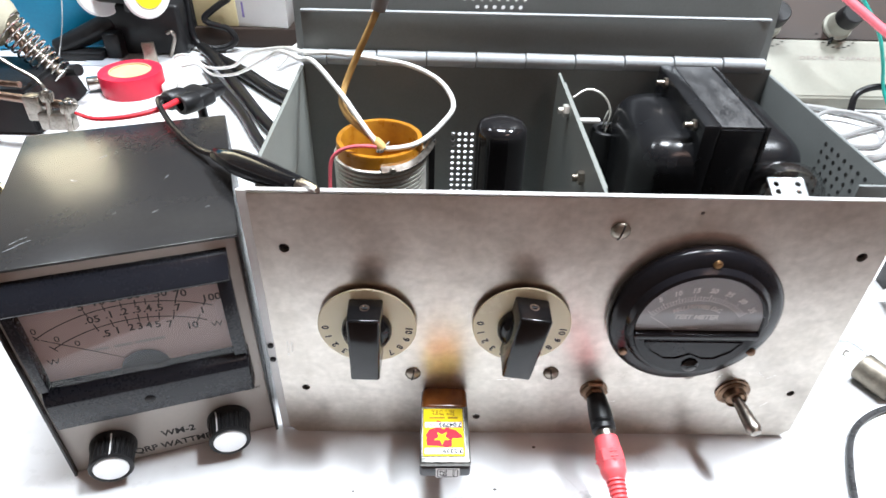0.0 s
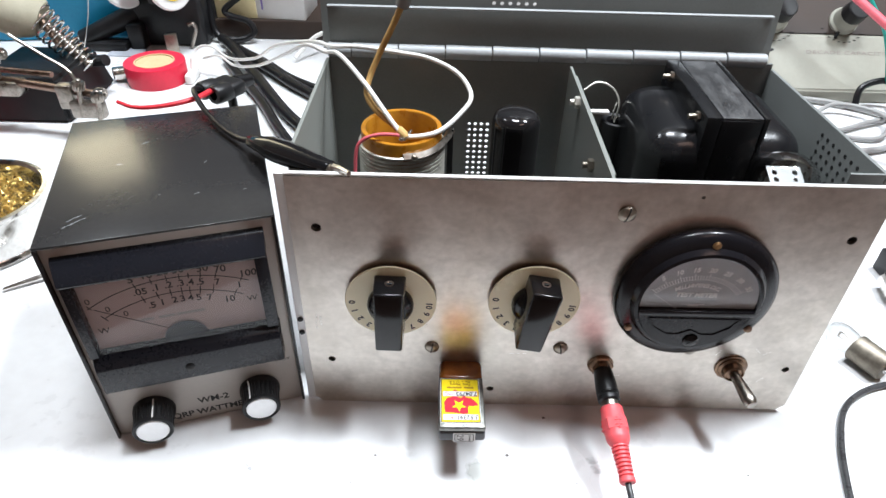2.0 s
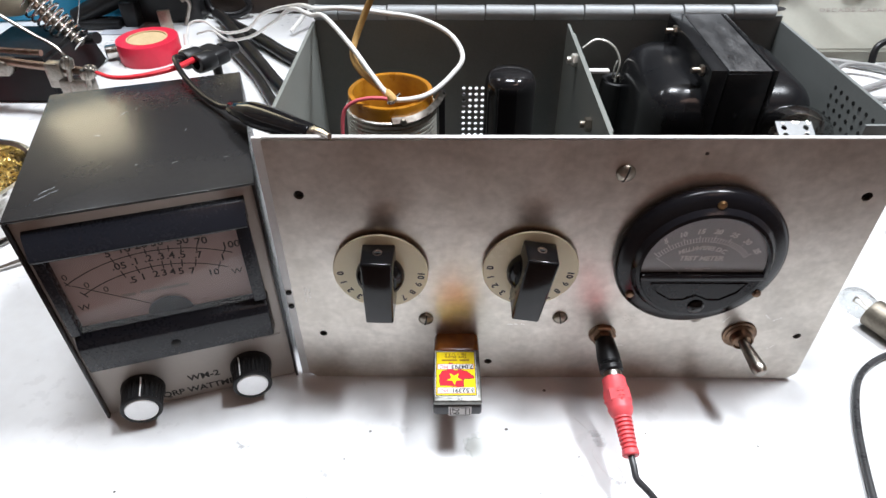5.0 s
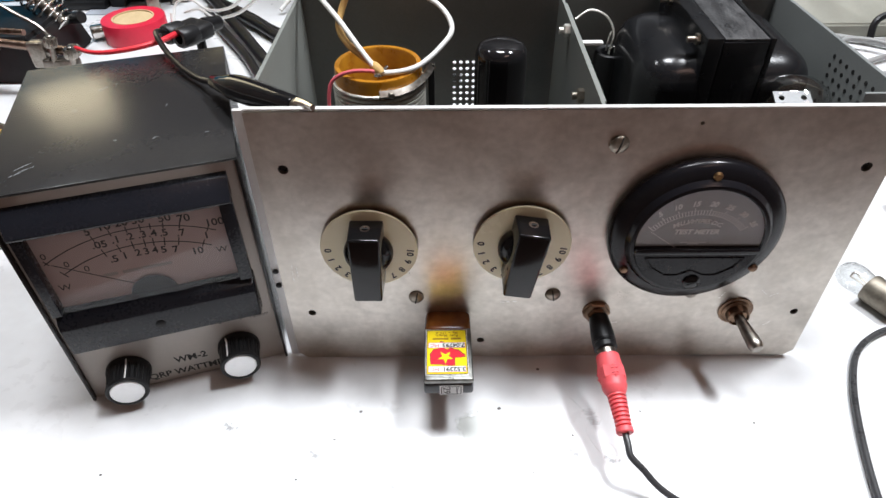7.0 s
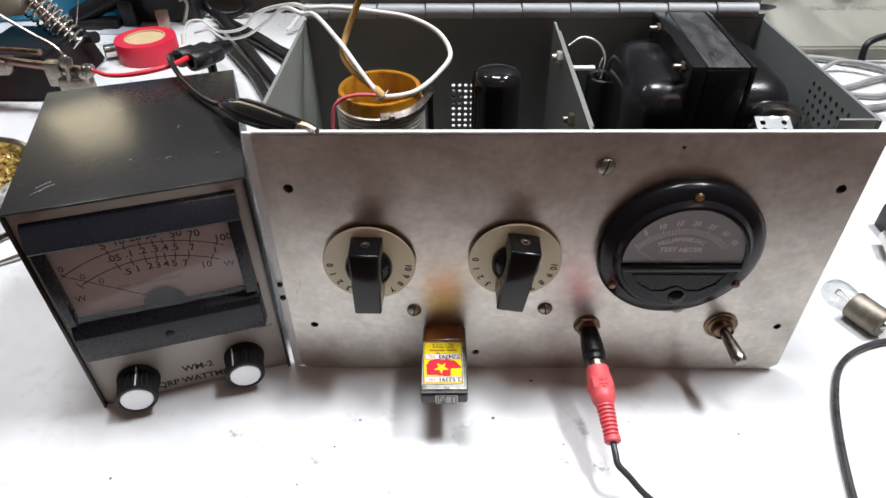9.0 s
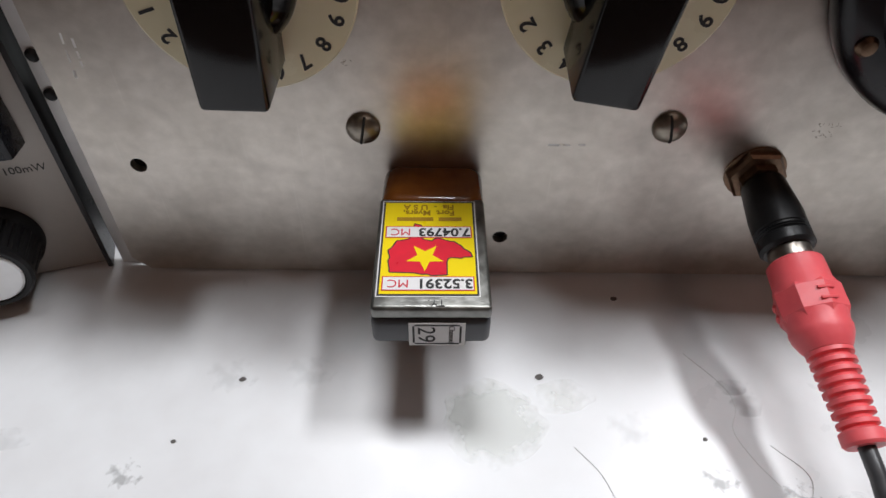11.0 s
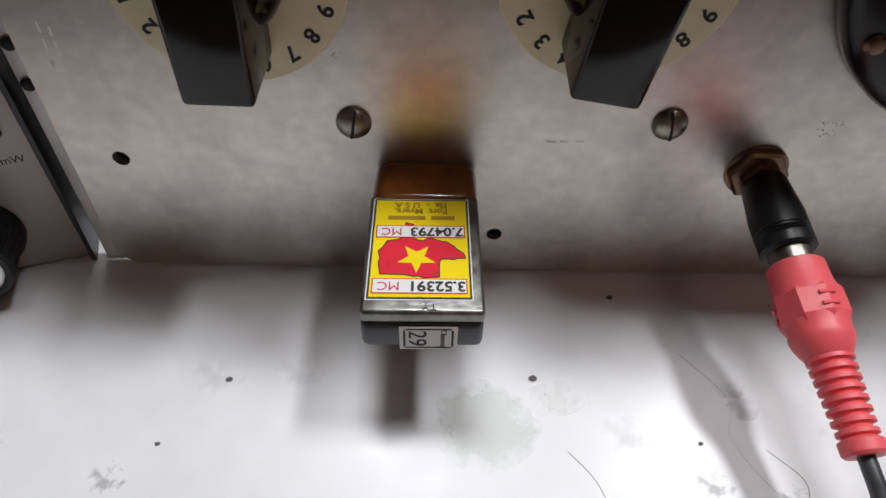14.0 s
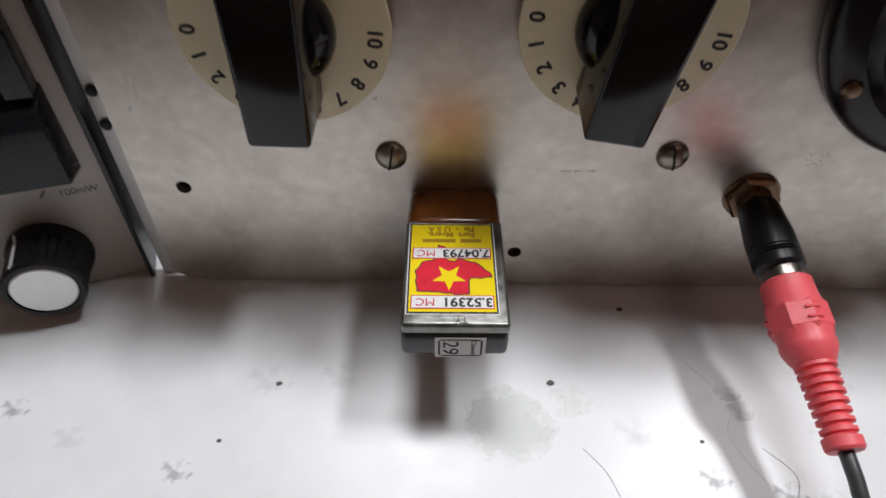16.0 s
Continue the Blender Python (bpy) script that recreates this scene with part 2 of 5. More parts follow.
YELLOW = mat("yellow_paper", (0.93, 0.72, 0.01), (0.89, 0.67, 0.008), 0.3, rvar=0.05, coat=0.6)
RED = mat("red_paper_print", (0.82, 0.025, 0.05), (0.66, 0.025, 0.045), 0.3, rvar=0.05, coat=0.6)
GLOSSWHITE = mat("glossy_white_label_paper", (0.82, 0.81, 0.80), (0.78, 0.77, 0.76), 0.3, coat=0.6)
PAPER = mat("white_paper", (0.80, 0.79, 0.78), (0.76, 0.75, 0.74), 0.55)
REDPLUG = mat("coral_red_soft_plastic", (0.83, 0.125, 0.14), (0.77, 0.10, 0.115), 0.42, grain=700, blotch=60, bump=0.04, sss=0.1)
REDTAPE = mat("red_vinyl_tape", (0.68, 0.025, 0.06), (0.60, 0.02, 0.05), 0.35, grain=300, blotch=60)
CREAMCARD = mat("cream_yellow_card", (0.72, 0.62, 0.36), (0.64, 0.54, 0.30), 0.7, grain=300, blotch=30)
CARD = mat("tan_cardboard_core", (0.60, 0.46, 0.27), (0.5, 0.37, 0.2), 0.8, grain=700, blotch=100)
CORD = mat("dark_grey_vinyl_cord", (0.055, 0.055, 0.058), (0.04, 0.04, 0.042), 0.3, grain=700, blotch=80)
RUBBER = mat("black_rubber_cable", (0.006, 0.006, 0.007), (0.011, 0.011, 0.012), 0.34, grain=700, blotch=80, ior=1.36)
WIREWHITE = mat("white_vinyl_wire", (0.80, 0.79, 0.76), (0.74, 0.73, 0.70), 0.4)
WIRETAN = mat("tan_cloth_wire", (0.58, 0.37, 0.13), (0.44, 0.26, 0.08), 0.6, grain=1500, blotch=200, bump=0.3)
WIRERED = mat("red_vinyl_wire", (0.72, 0.03, 0.045), (0.64, 0.025, 0.04), 0.4)
WIREPINK = mat("pink_cloth_wire", (0.72, 0.14, 0.17), (0.6, 0.1, 0.13), 0.5)
TEAL = mat("teal_vinyl_wire", (0.03, 0.36, 0.30), (0.025, 0.3, 0.25), 0.4)
GREYCABLE = mat("grey_vinyl_cable", (0.32, 0.32, 0.315), (0.27, 0.27, 0.265), 0.45)
BLUE = mat("blue_plastic_box", (0.01, 0.22, 0.38), (0.008, 0.18, 0.32), 0.4, grain=300, blotch=30)
BEIGE = mat("beige_enamel_panel", (0.32, 0.315, 0.265), (0.29, 0.285, 0.24), 0.45, grain=300, blotch=30)
HANDLE = mat("pale_foam_grip", (0.50, 0.47, 0.36), (0.42, 0.39, 0.29), 0.7, grain=500, blotch=80, bump=0.15)
PANELWM = mat("beige_grey_wattmeter_panel", (0.46, 0.42, 0.38), (0.42, 0.385, 0.35), 0.4, 0.25, grain=500, blotch=50)
YELLOWPL = mat("yellow_plastic_grip", (0.85, 0.55, 0.01), (0.8, 0.5, 0.01), 0.35)
BULBGLASS = glass_mat("thick_bulb_glass", (0.86, 0.87, 0.87), power=1.6)
CLEAR = glass_mat("clear_glass", (0.93, 0.94, 0.94), power=1.5)
WINDOW = glass_mat("meter_window", (0.96, 0.96, 0.97), 0.05)
MICA = mat("whitish_mica_plate", (0.32, 0.325, 0.33), (0.24, 0.245, 0.25), 0.35, grain=500, blotch=120)
GREYPAPER = mat("grey_blue_cloth", (0.42, 0.45, 0.50), (0.36, 0.39, 0.44), 0.8)


# ---- mesh helpers; sizes in centimetres ----
def thing(name, x=0, y=0, z=0, turn=0, label="", category="", group="", kind=""):
    ob = new(name)
    ob.empty_display_size = 0.01
    ob.matrix_world = pose(x / 100, y / 100, z / 100, 0, 0, turn)
    return tagged(ob, label, category, group, kind)


def part(name, bm, material, parent=None, label="", smooth=None):
    """One mesh object from a bmesh in centimetres, under a thing or a part."""
    me = bpy.data.meshes.new(name)
    bmesh.ops.scale(bm, vec=(0.01, 0.01, 0.01), verts=bm.verts)
    bmesh.ops.recalc_face_normals(bm, faces=bm.faces)
    bm.to_mesh(me)
    bm.free()
    me.materials.append(material)
    ob = new(name, me)
    if parent:
        ob.parent = parent
    for f in me.polygons:
        f.use_smooth = True
    if smooth is None:
        smooth = 35
    me.set_sharp_from_angle(angle=radians(smooth))
    return tagged(ob, label)


def whole(name, bm, material, label, category, group="", kind="", smooth=35):
    return tagged(part(name, bm, material, None, "", smooth), label, category, group, kind)


def box(x0, x1, y0, y1, z0, z1, bev=0.0, seg=2, bm=None):
    bm = bm or bmesh.new()
    r = bmesh.ops.create_cube(bm, size=1)
    vs = r["verts"]
    bmesh.ops.scale(bm, vec=(x1 - x0, y1 - y0, z1 - z0), verts=vs)
    bmesh.ops.translate(bm, vec=((x0 + x1) / 2, (y0 + y1) / 2, (z0 + z1) / 2), verts=vs)
    if bev:
        es = list({e for v in vs for e in v.link_edges})
        bmesh.ops.bevel(bm, geom=es, offset=bev, segments=seg, affect="EDGES", profile=0.5)
    return bm


def basis(d):
    d = Vector(d).normalized()
    return d.to_track_quat("Z", "Y").to_matrix()


def lathe(profile, p=(0, 0, 0), d=(0, 0, 1), seg=32, bm=None, arc=None):
    """Turn a profile of (radius, height) round the axis d through p."""
    bm = bm or bmesh.new()
    m = basis(d)
    rings = []
    for r, h in profile:
        if r < 1e-5:
            rings.append([bm.verts.new(Vector(p) + m @ Vector((0, 0, h)))])
        else:
            rings.append([bm.verts.new(Vector(p) + m @ Vector((r * math.cos(2 * math.pi * i / seg), r * math.sin(2 * math.pi * i / seg), h))) for i in range(seg)])
    for a, b in zip(rings, rings[1:]):
        for i in range(seg):
            j = (i + 1) % seg
            if len(a) == 1 and len(b) == 1:
                continue
            if len(a) == 1:
                bm.faces.new((a[0], b[i], b[j]))
            elif len(b) == 1:
                bm.faces.new((a[i], a[j], b[0]))
            else:
                bm.faces.new((a[i], a[j], b[j], b[i]))
    return bm


def rod(p, q, r, r2=None, seg=20, bev=0.0, bm=None):
    r2 = r if r2 is None else r2
    h = (Vector(q) - Vector(p)).length
    b = min(bev, h / 3)
    prof = [(0, 0), (r - b, 0), (r, b), (r2, h - b), (r2 - b, h), (0, h)] if b else [(0, 0), (r, 0), (r2, h), (0, h)]
    return lathe(prof, p, Vector(q) - Vector(p), seg, bm)


def spline(pts, steps=8):
    pts = [Vector(p) for p in pts]
    ext = [pts[0] * 2 - pts[1], *pts, pts[-1] * 2 - pts[-2]]
    out = []
    for a, b, c, d in zip(ext, ext[1:], ext[2:], ext[3:]):
        for k in range(steps):
            t = k / steps
            out.append(0.5 * ((2 * b) + (c - a) * t + (2 * a - 5 * b + 4 * c - d) * t * t + (3 * b - a - 3 * c + d) * t ** 3))
    out.append(pts[-1])
    return out


def sweep(pts, r, seg=10, smooth=True, steps=8, bm=None, r2=None):
    """A round wire along points."""
    bm = bm or bmesh.new()
    line = spline(pts, steps) if smooth else [Vector(p) for p in pts]
    ref = Vector((0, 0, 1))
    rings = []
    for i, p in enumerate(line):
        t = (line[min(i + 1, len(line) - 1)] - line[max(i - 1, 0)]).normalized()
        if i == 0 and abs(t.z) > 0.9:
            ref = Vector((1, 0, 0))
        s = (ref - t * ref.dot(t)).normalized()
        ref = s
        u = t.cross(s)
        rr = r if r2 is None else r + (r2 - r) * i / (len(line) - 1)
        rings.append([bm.verts.new(p + rr * (math.cos(2 * math.pi * k / seg) * s + math.sin(2 * math.pi * k / seg) * u)) for k in range(seg)])
    for a, b in zip(rings, rings[1:]):
        for k in range(seg):
            j = (k + 1) % seg
            bm.faces.new((a[k], a[j], b[j], b[k]))
    bm.faces.new(rings[0])
    bm.faces.new(rings[-1])
    return bm


def plate(outline, holes, thick, place):
    """A sheet with round holes (x, y, radius) through it; place maps (x, y, depth) to a point."""
    bm = bmesh.new()
    es = []
    for loop in [outline] + [[(x + r * math.cos(k * math.pi / 6), y + r * math.sin(k * math.pi / 6)) for k in range(12)] for x, y, r in holes]:
        vs = [bm.verts.new((x, y, 0)) for x, y in loop]
        es += [bm.edges.new((a, b)) for a, b in zip(vs, vs[1:] + vs[:1])]
    bmesh.ops.triangle_fill(bm, use_beauty=True, use_dissolve=False, edges=es, normal=(0, 0, 1))
    r = bmesh.ops.extrude_face_region(bm, geom=bm.faces[:])
    bmesh.ops.translate(bm, vec=(0, 0, thick), verts=[v for v in r["geom"] if isinstance(v, bmesh.types.BMVert)])
    for v in bm.verts:
        v.co = Vector(place(*v.co))
    return bm


def letters(body, size, m, bm=None, thick=0.012, italic=0.0, space=1.0, bold=0.0):
    """Built-in font text, centred, as a mesh; m maps its flat plane (cm) to its place."""
    c = bpy.data.curves.new("lettering", "FONT")
    c.body, c.size, c.align_x, c.align_y, c.extrude, c.shear, c.space_character = body, size, "CENTER", "CENTER", thick / 2, italic, space
    c.resolution_u = 3
    c.offset = bold
    o = bpy.data.objects.new("lettering", c)
    me = bpy.data.meshes.new_from_object(o)
    bm = bm or bmesh.new()
    start = len(bm.verts)
    bm.from_mesh(me)
    bm.verts.ensure_lookup_table()
    bmesh.ops.transform(bm, matrix=m, verts=bm.verts[start:])
    bpy.data.objects.remove(o)
    bpy.data.meshes.remove(me)
    bpy.data.curves.remove(c)
    return bm


def facing_front(x, y, z, spin=0):
    """Text plane that faces the -y side, spun by degrees."""
    return Matrix.Translation((x, y, z)) @ pose(0, 0, 0, 90, 0, 0) @ pose(0, 0, 0, 0, 0, spin)


def join(*bms):
    out = bms[0]
    for b in bms[1:]:
        me = bpy.data.meshes.new("tmp")
        b.to_mesh(me)
        b.free()
        out.from_mesh(me)
        bpy.data.meshes.remove(me)
    return out


def arc_band(cx, cz, r, a0, a1, w, y, n=40):
    """A thin flat arc in an upright plane."""
    bm = bmesh.new()
    prev = None
    for i in range(n + 1):
        a = radians(a0 + (a1 - a0) * i / n)
        q = [bm.verts.new((cx + rr * math.cos(a), y, cz + rr * math.sin(a))) for rr in (r - w / 2, r + w / 2)]
        if prev:
            bm.faces.new((prev[0], q[0], q[1], prev[1]))
        prev = q
    return bm


def fluted(profile, p, d, n):
    """A turned knob whose side is cut with n flutes; profile rows: radius, height, depth of flute."""
    bm = bmesh.new()
    m = basis(d)
    seg = n * 4
    rings = [[bm.verts.new(Vector(p) + m @ Vector(((r - c * (i % 4 == 0)) * math.cos(2 * math.pi * i / seg), (r - c * (i % 4 == 0)) * math.sin(2 * math.pi * i / seg), h))) for i in range(seg)] for r, h, c in profile]
    for a, b in zip(rings, rings[1:]):
        for i in range(seg):
            j = (i + 1) % seg
            bm.faces.new((a[i], a[j], b[j], b[i]))
    bm.faces.new(rings[-1])
    return bm


def bar2(x0, z0, x1, z1, w, y, bm=None):
    """A thin flat stroke in an upright plane."""
    bm = bm or bmesh.new()
    d = Vector((x1 - x0, z1 - z0)).normalized() * (w / 2)
    bm.faces.new([bm.verts.new(v) for v in ((x0 - d.y, y, z0 + d.x), (x0 + d.y, y, z0 - d.x), (x1 + d.y, y, z1 - d.x), (x1 - d.y, y, z1 + d.x))])
    return bm


def blob(cx, cy, r, seed, z, n=26, squeeze=1.0):
    rnd = random.Random(seed)
    bm = bmesh.new()
    ph = [rnd.uniform(0, 6.28) for _ in range(4)]
    bm.faces.new([bm.verts.new((cx + r * (1 + 0.12 * math.sin(3 * a + ph[0]) + 0.1 * math.sin(5 * a + ph[1]) + 0.06 * math.sin(9 * a + ph[2])) * math.cos(a), cy + squeeze * r * (1 + 0.12 * math.sin(2 * a + ph[3])) * math.sin(a), z)) for a in (2 * math.pi * k / n for k in range(n))])
    return bm


# ---- the room: unseen walls, floor and ceiling, added to shape bounced light ----
whole("table", box(-130, 130, -10.3, 62, -3, 0, 0.2), WHITE_TABLE, "white laminate workbench top with scuffs and stains", "table", kind="structure")
for x in (-125, 121):
    whole("bench_end", box(x, x + 4, -7, 60, -76, -3.01, 0.2), BROWN, "plain brown end panel under the bench", "bench panel", kind="structure")
whole("floor", box(-250, 250, -250, 200, -80, -76), FLOOR, "unseen floor, brown for its reflection in the panel", "floor", kind="structure")
whole("ceiling", box(-250, 250, -250, 200, 166, 170), CEIL, "unseen ceiling, dark brown to dim and warm the fill light", "ceiling", kind="structure")
whole("wall_back", box(-250, 250, 110, 116, -76, 166), WALL, "unseen cream wall added behind the bench for reflections", "wall", kind="structure")
whole("wall_front", box(-250, 250, -256, -250, -76, 166), GREYWALL, "unseen wall, tan to warm the shadows", "wall", kind="structure")
whole("wall_left", box(-256, -250, -250, 116, -76, 166), GREYWALL, "unseen wall, tan to warm the shadows", "wall", kind="structure")
whole("wall_right", box(250, 256, -250, 116, -76, 166), GREYWALL, "unseen wall, tan to warm the shadows", "wall", kind="structure")
whole("backboard", box(-40, 130, 62.2, 64.5, -3, 75, 0.2), BROWN, "dark brown board along the back of the bench", "board", kind="structure")

# stains and specks on the bench
def soft_mark(name, cx, cy, r, squeeze, seed, m, label, category, group):
    ob = whole(name, blob(0, 0, r, seed, 0, squeeze=squeeze), m, label, category, group)
    ob.location = (cx / 100, cy / 100, 0.00012)
    ob.visible_shadow = False


soft_mark("stain", 9.15, -3.9, 1.05, 0.9, 3, STAIN, "faint grey round stain on the white bench", "stain", "bench stains")
soft_mark("stain", 10.6, -3.3, 0.6, 0.7, 7, STAIN_SMALL, "faint small grey stain on the white bench", "stain", "bench stains")
rnd = random.Random(5)
for cx, cy in ((-1.37, -3.76), (2.49, -5.08), (5.75, -6.45), (-9.5, 2.5), (14.6, -5.3), (13.2, -5.0)):
    soft_mark("smudge", cx, cy, 0.55, 0.7, int(cx * 10), SMUDGE, "small broken grey smudge on the white bench", "smudge", "bench marks")
for k in range(16):
    soft_mark("smudge", rnd.uniform(0, 19), rnd.uniform(-8.2, -2.6), rnd.uniform(0.3, 0.75), rnd.uniform(0.4, 1.0), k, FAINT, "faint grey smudge on the white bench", "smudge", "faint bench marks")
bm = bmesh.new()
for x, y, r in ((10.19, -2.85, 0.09), (4.17, -3.01, 0.07), (1.9, -6.2, 0.05), (13.2, -4.2, 0.05), (12.1, -0.7, 0.08), (3.2, -4.4, 0.05), (16.3, -3.0, 0.05), (-6, -6, 0.06), (21, -3.6, 0.06), (-13.2, 13.0, 0.1), (11.4, -5.9, 0.04), (-2.5, -7.5, 0.05)):
    bm = join(bm, blob(x, y, r, int(x * 10), 0.014, 9, 0.8))
whole("specks", bm, SPECK, "scattered dark specks on the white bench", "specks", kind="stuff")
bm = bmesh.new()
for pts in (((13.3, -2.2), (13.9, -3.0), (14.0, -3.5), (13.8, -4.0), (14.0, -4.6), (14.3, -5.1)), ((10.7, -4.4), (11.1, -4.9), (11.3, -5.4)), ((-21, 17.8), (-19.6, 17.2)), ((14.4, -4.3), (14.9, -4.9), (14.7, -5.5))):
    bm = sweep([(x, y, 0.004) for x, y in pts], 0.010, 5, bm=bm)
whole("scratch", bm, SCUFF, "fine dark pencil-like scratches in the bench", "scratch", kind="stuff")

# ---- the radio transmitter cabinet ----
tx = thing("radio_transmitter", 12.5, 6, 0, label="homebuilt radio transmitter, grey cabinet with bare aluminium front panel, lid open", category="transmitter")


def txp(name, bm, material, label="", parent=None, smooth=35):
    if parent is None:
        bmesh.ops.translate(bm, vec=(-12.5, -6, 0), verts=bm.verts)
        return part(name, bm, material, tx, label, smooth)
    bmesh.ops.translate(bm, vec=(-12.5, -6, 0), verts=bm.verts)
    return part(name, bm, material, parent, label, smooth)


PX0, PX1, PZ0, PZ1 = 0.99, 23.95, 0.08, 13.0
r = 0.35
outline = [(PX0, PZ0 + r), (PX0 + r, PZ0), (PX1 - r, PZ0 + 0.12), (PX1, PZ0 + 0.12 + r), (PX1, PZ1), (PX0, PZ1 - 0.12)]
holes = [(2.0, 10.58, 0.2), (23.1, 10.58, 0.2), (2.0, 3.08, 0.17), (23.1, 3.08, 0.17), (9.45, 1.24, 0.17), (16.75, 12.4, 0.07)]
panel = txp("front_panel", plate(outline, holes, 0.2, lambda x, y, d: (x, d, y)), ALU, "bare brushed aluminium panel with smudges", smooth=20)
txp("panel_edge", box(PX0 + 0.02, PX1 - 0.02, 0.0, 0.2, PZ1 - 0.03, PZ1 + 0.035, 0.02), EDGE2, "bright cut edge")
txp("panel_backing", box(PX0 + 0.3, PX1 - 0.2, 0.205, 0.235, 0.5, 12.6), BLACKM)
txp("front_flange", box(0.56, 1.1, 0.24, 0.4, 0.02, 12.86, 0.03), EDGE2, "bright metal strip")
for z in (5.35, 4.55):
    txp("rivet", lathe([(0.13, 0), (0.13, 0.05), (0.08, 0.1), (0, 0.11)], (0.74, 0.24, z), (0, -1, 0), 12), BLACKM)
txp("base_skirt", box(1.2, 23.7, 0.26, 12.4, 0.0, 0.29), BLACKM)
txp("floor_pan", box(0.95, 24.1, 0.42, 12.5, 0.3, 0.5), GREY)
txp("chassis", box(1.0, 24.0, 1.9, 12.3, 3.6, 3.8, 0.03), GREY)
txp("left_wall", box(0.62, 0.8, 2.2, 12.5, 0.1, 12.62, 0.04), GREY2)
bm = box(24.1, 24.28, 1.62, 12.5, 0.1, 12.62, 0.04)
for v in bm.verts:
    v.co.x += 0.4 * (12.5 - v.co.y) / 12
txp("right_wall", bm, GREY)
txp("wall_lip", box(23.0, 24.44, 1.6, 1.74, 0.4, 12.66, 0.04), GREY)
vents = [(8.35 + 0.34 * i, 9.02 - 0.352 * j, 0.105) for i in range(8) for j in range(11)]
txp("back_wall", plate([(0.8, 0.2), (24.15, 0.2), (24.15, 12.9), (0.8, 12.9)], vents, 0.14, lambda x, y, d: (x, 12.4 + d, y)), GREY, "grey enamel with punched vent holes", smooth=20)
# right wall is not pierced; black discs paint the dark of its vent holes
bm = bmesh.new()
for i in range(9):
    for j in range(8):
        lathe([(0, 0), (0.1, 0), (0.1, 0.02), (0, 0.02)], (24.43 - 0.015 * i, 2.3 + 0.5 * i + 0.1 * (j % 2), 11.95 - 0.42 * j), (-1, 0, 0), 8, bm)
tagged(txp("vent_shade_discs", bm, INK, "rows of dark discs painted for the shade in punched vent holes"), kind="stuff")
# piano hinge
edges = [0.75, 2.0, 4.45, 6.9, 9.35, 11.8, 14.25, 16.7, 19.15, 21.6, 23.75]
for a, b in zip(edges, edges[1:]):
    txp("hinge_knuckle", rod((a + 0.025, 12.55, 13.05), (b - 0.025, 12.55, 13.02), 0.37, bev=0.03, seg=20), HINGE)
txp("hinge_pin", rod((0.7, 12.55, 13.05), (23.8, 12.55, 13.05), 0.15), STEEL)
txp("hinge_leaf", box(0.8, 23.7, 12.36, 12.4, 11.9, 13.0), GREY)
# lid, leaning back
lh = [(8.5 + 0.42 * i + 0.21 * (j % 2), 2.45 + 0.37 * j, 0.105) for i in range(9) for j in range(9) if (8.5 + 0.42 * i + 0.21 * (j % 2) - 10.3) ** 2 + (2.45 + 0.37 * j - 3.55) ** 2 < 1.75 ** 2]
lid = txp("lid", plate([(0.45, 0), (24.05, 0), (24.3, 15), (0.2, 15)], lh, 0.14, lambda x, y, d: (x, 12.95 + 0.16 * y + d, 12.95 + y * 0.985)), GREY, "open grey lid with a round patch of punched holes", smooth=20)
txp("lid_flange", box(0.85, 23.55, 12.72, 12.86, 13.1, 15.2, 0.03), GREY, parent=lid)
txp("lid_lip", box(0.85, 23.55, 12.62, 12.9, 15.18, 15.27, 0.02), HINGE, "pale worn edge", parent=lid)
# partition with its screws
wedge = plate([(0.75, 3.8), (11.9, 3.8), (11.9, 12.7), (0.75, 12.7)], [], 0.12, lambda x, y, d: (13.42 + d, x, y))
txp("partition", wedge, GREY2, "pale grey upright plate")
txp("partition_bracket", box(13.56, 13.66, 1.2, 10.9, 3.8, 12.62, 0.02), GREY2)
for y, z, m in ((8.4, 12.3, TIN), (3.9, 11.45, STEEL)):
    txp("screw", join(lathe([(0.3, 0), (0.3, 0.22), (0.22, 0.28), (0, 0.28)], (13.42, y, z), (-1, 0, 0), 6), rod((13.2, y, z), (12.95, y, z), 0.16)), m)


def slotted_screw(x, z, y=0.0, r=0.33, ang=70, m=STEEL, parent=None):
    bm = lathe([(r, 0), (r, 0.05), (r * 0.85, 0.13), (r * 0.45, 0.19), (0, 0.2)], (x, y, z), (0, -1, 0), 22)
    s = txp("screw", bm, m, parent=parent)
    c, sn = math.cos(radians(ang)), math.sin(radians(ang))
    g = sweep([(x + c * r * k, y - h, z + sn * r * k) for k, h in ((-0.9, 0.09), (-0.82, 0.13), (-0.44, 0.185), (0, 0.195), (0.44, 0.185), (0.82, 0.13), (0.9, 0.09))], r * 0.09, 6, False)
    txp("slot", g, INK, parent=s)
    return s


slotted_screw(14.03, 11.59, r=0.36, ang=75)
slotted_screw(6.62, 4.06, r=0.33, ang=80)
slotted_screw(12.46, 4.19, r=0.33, ang=100)


bm = bmesh.new()
rnd = random.Random(21)
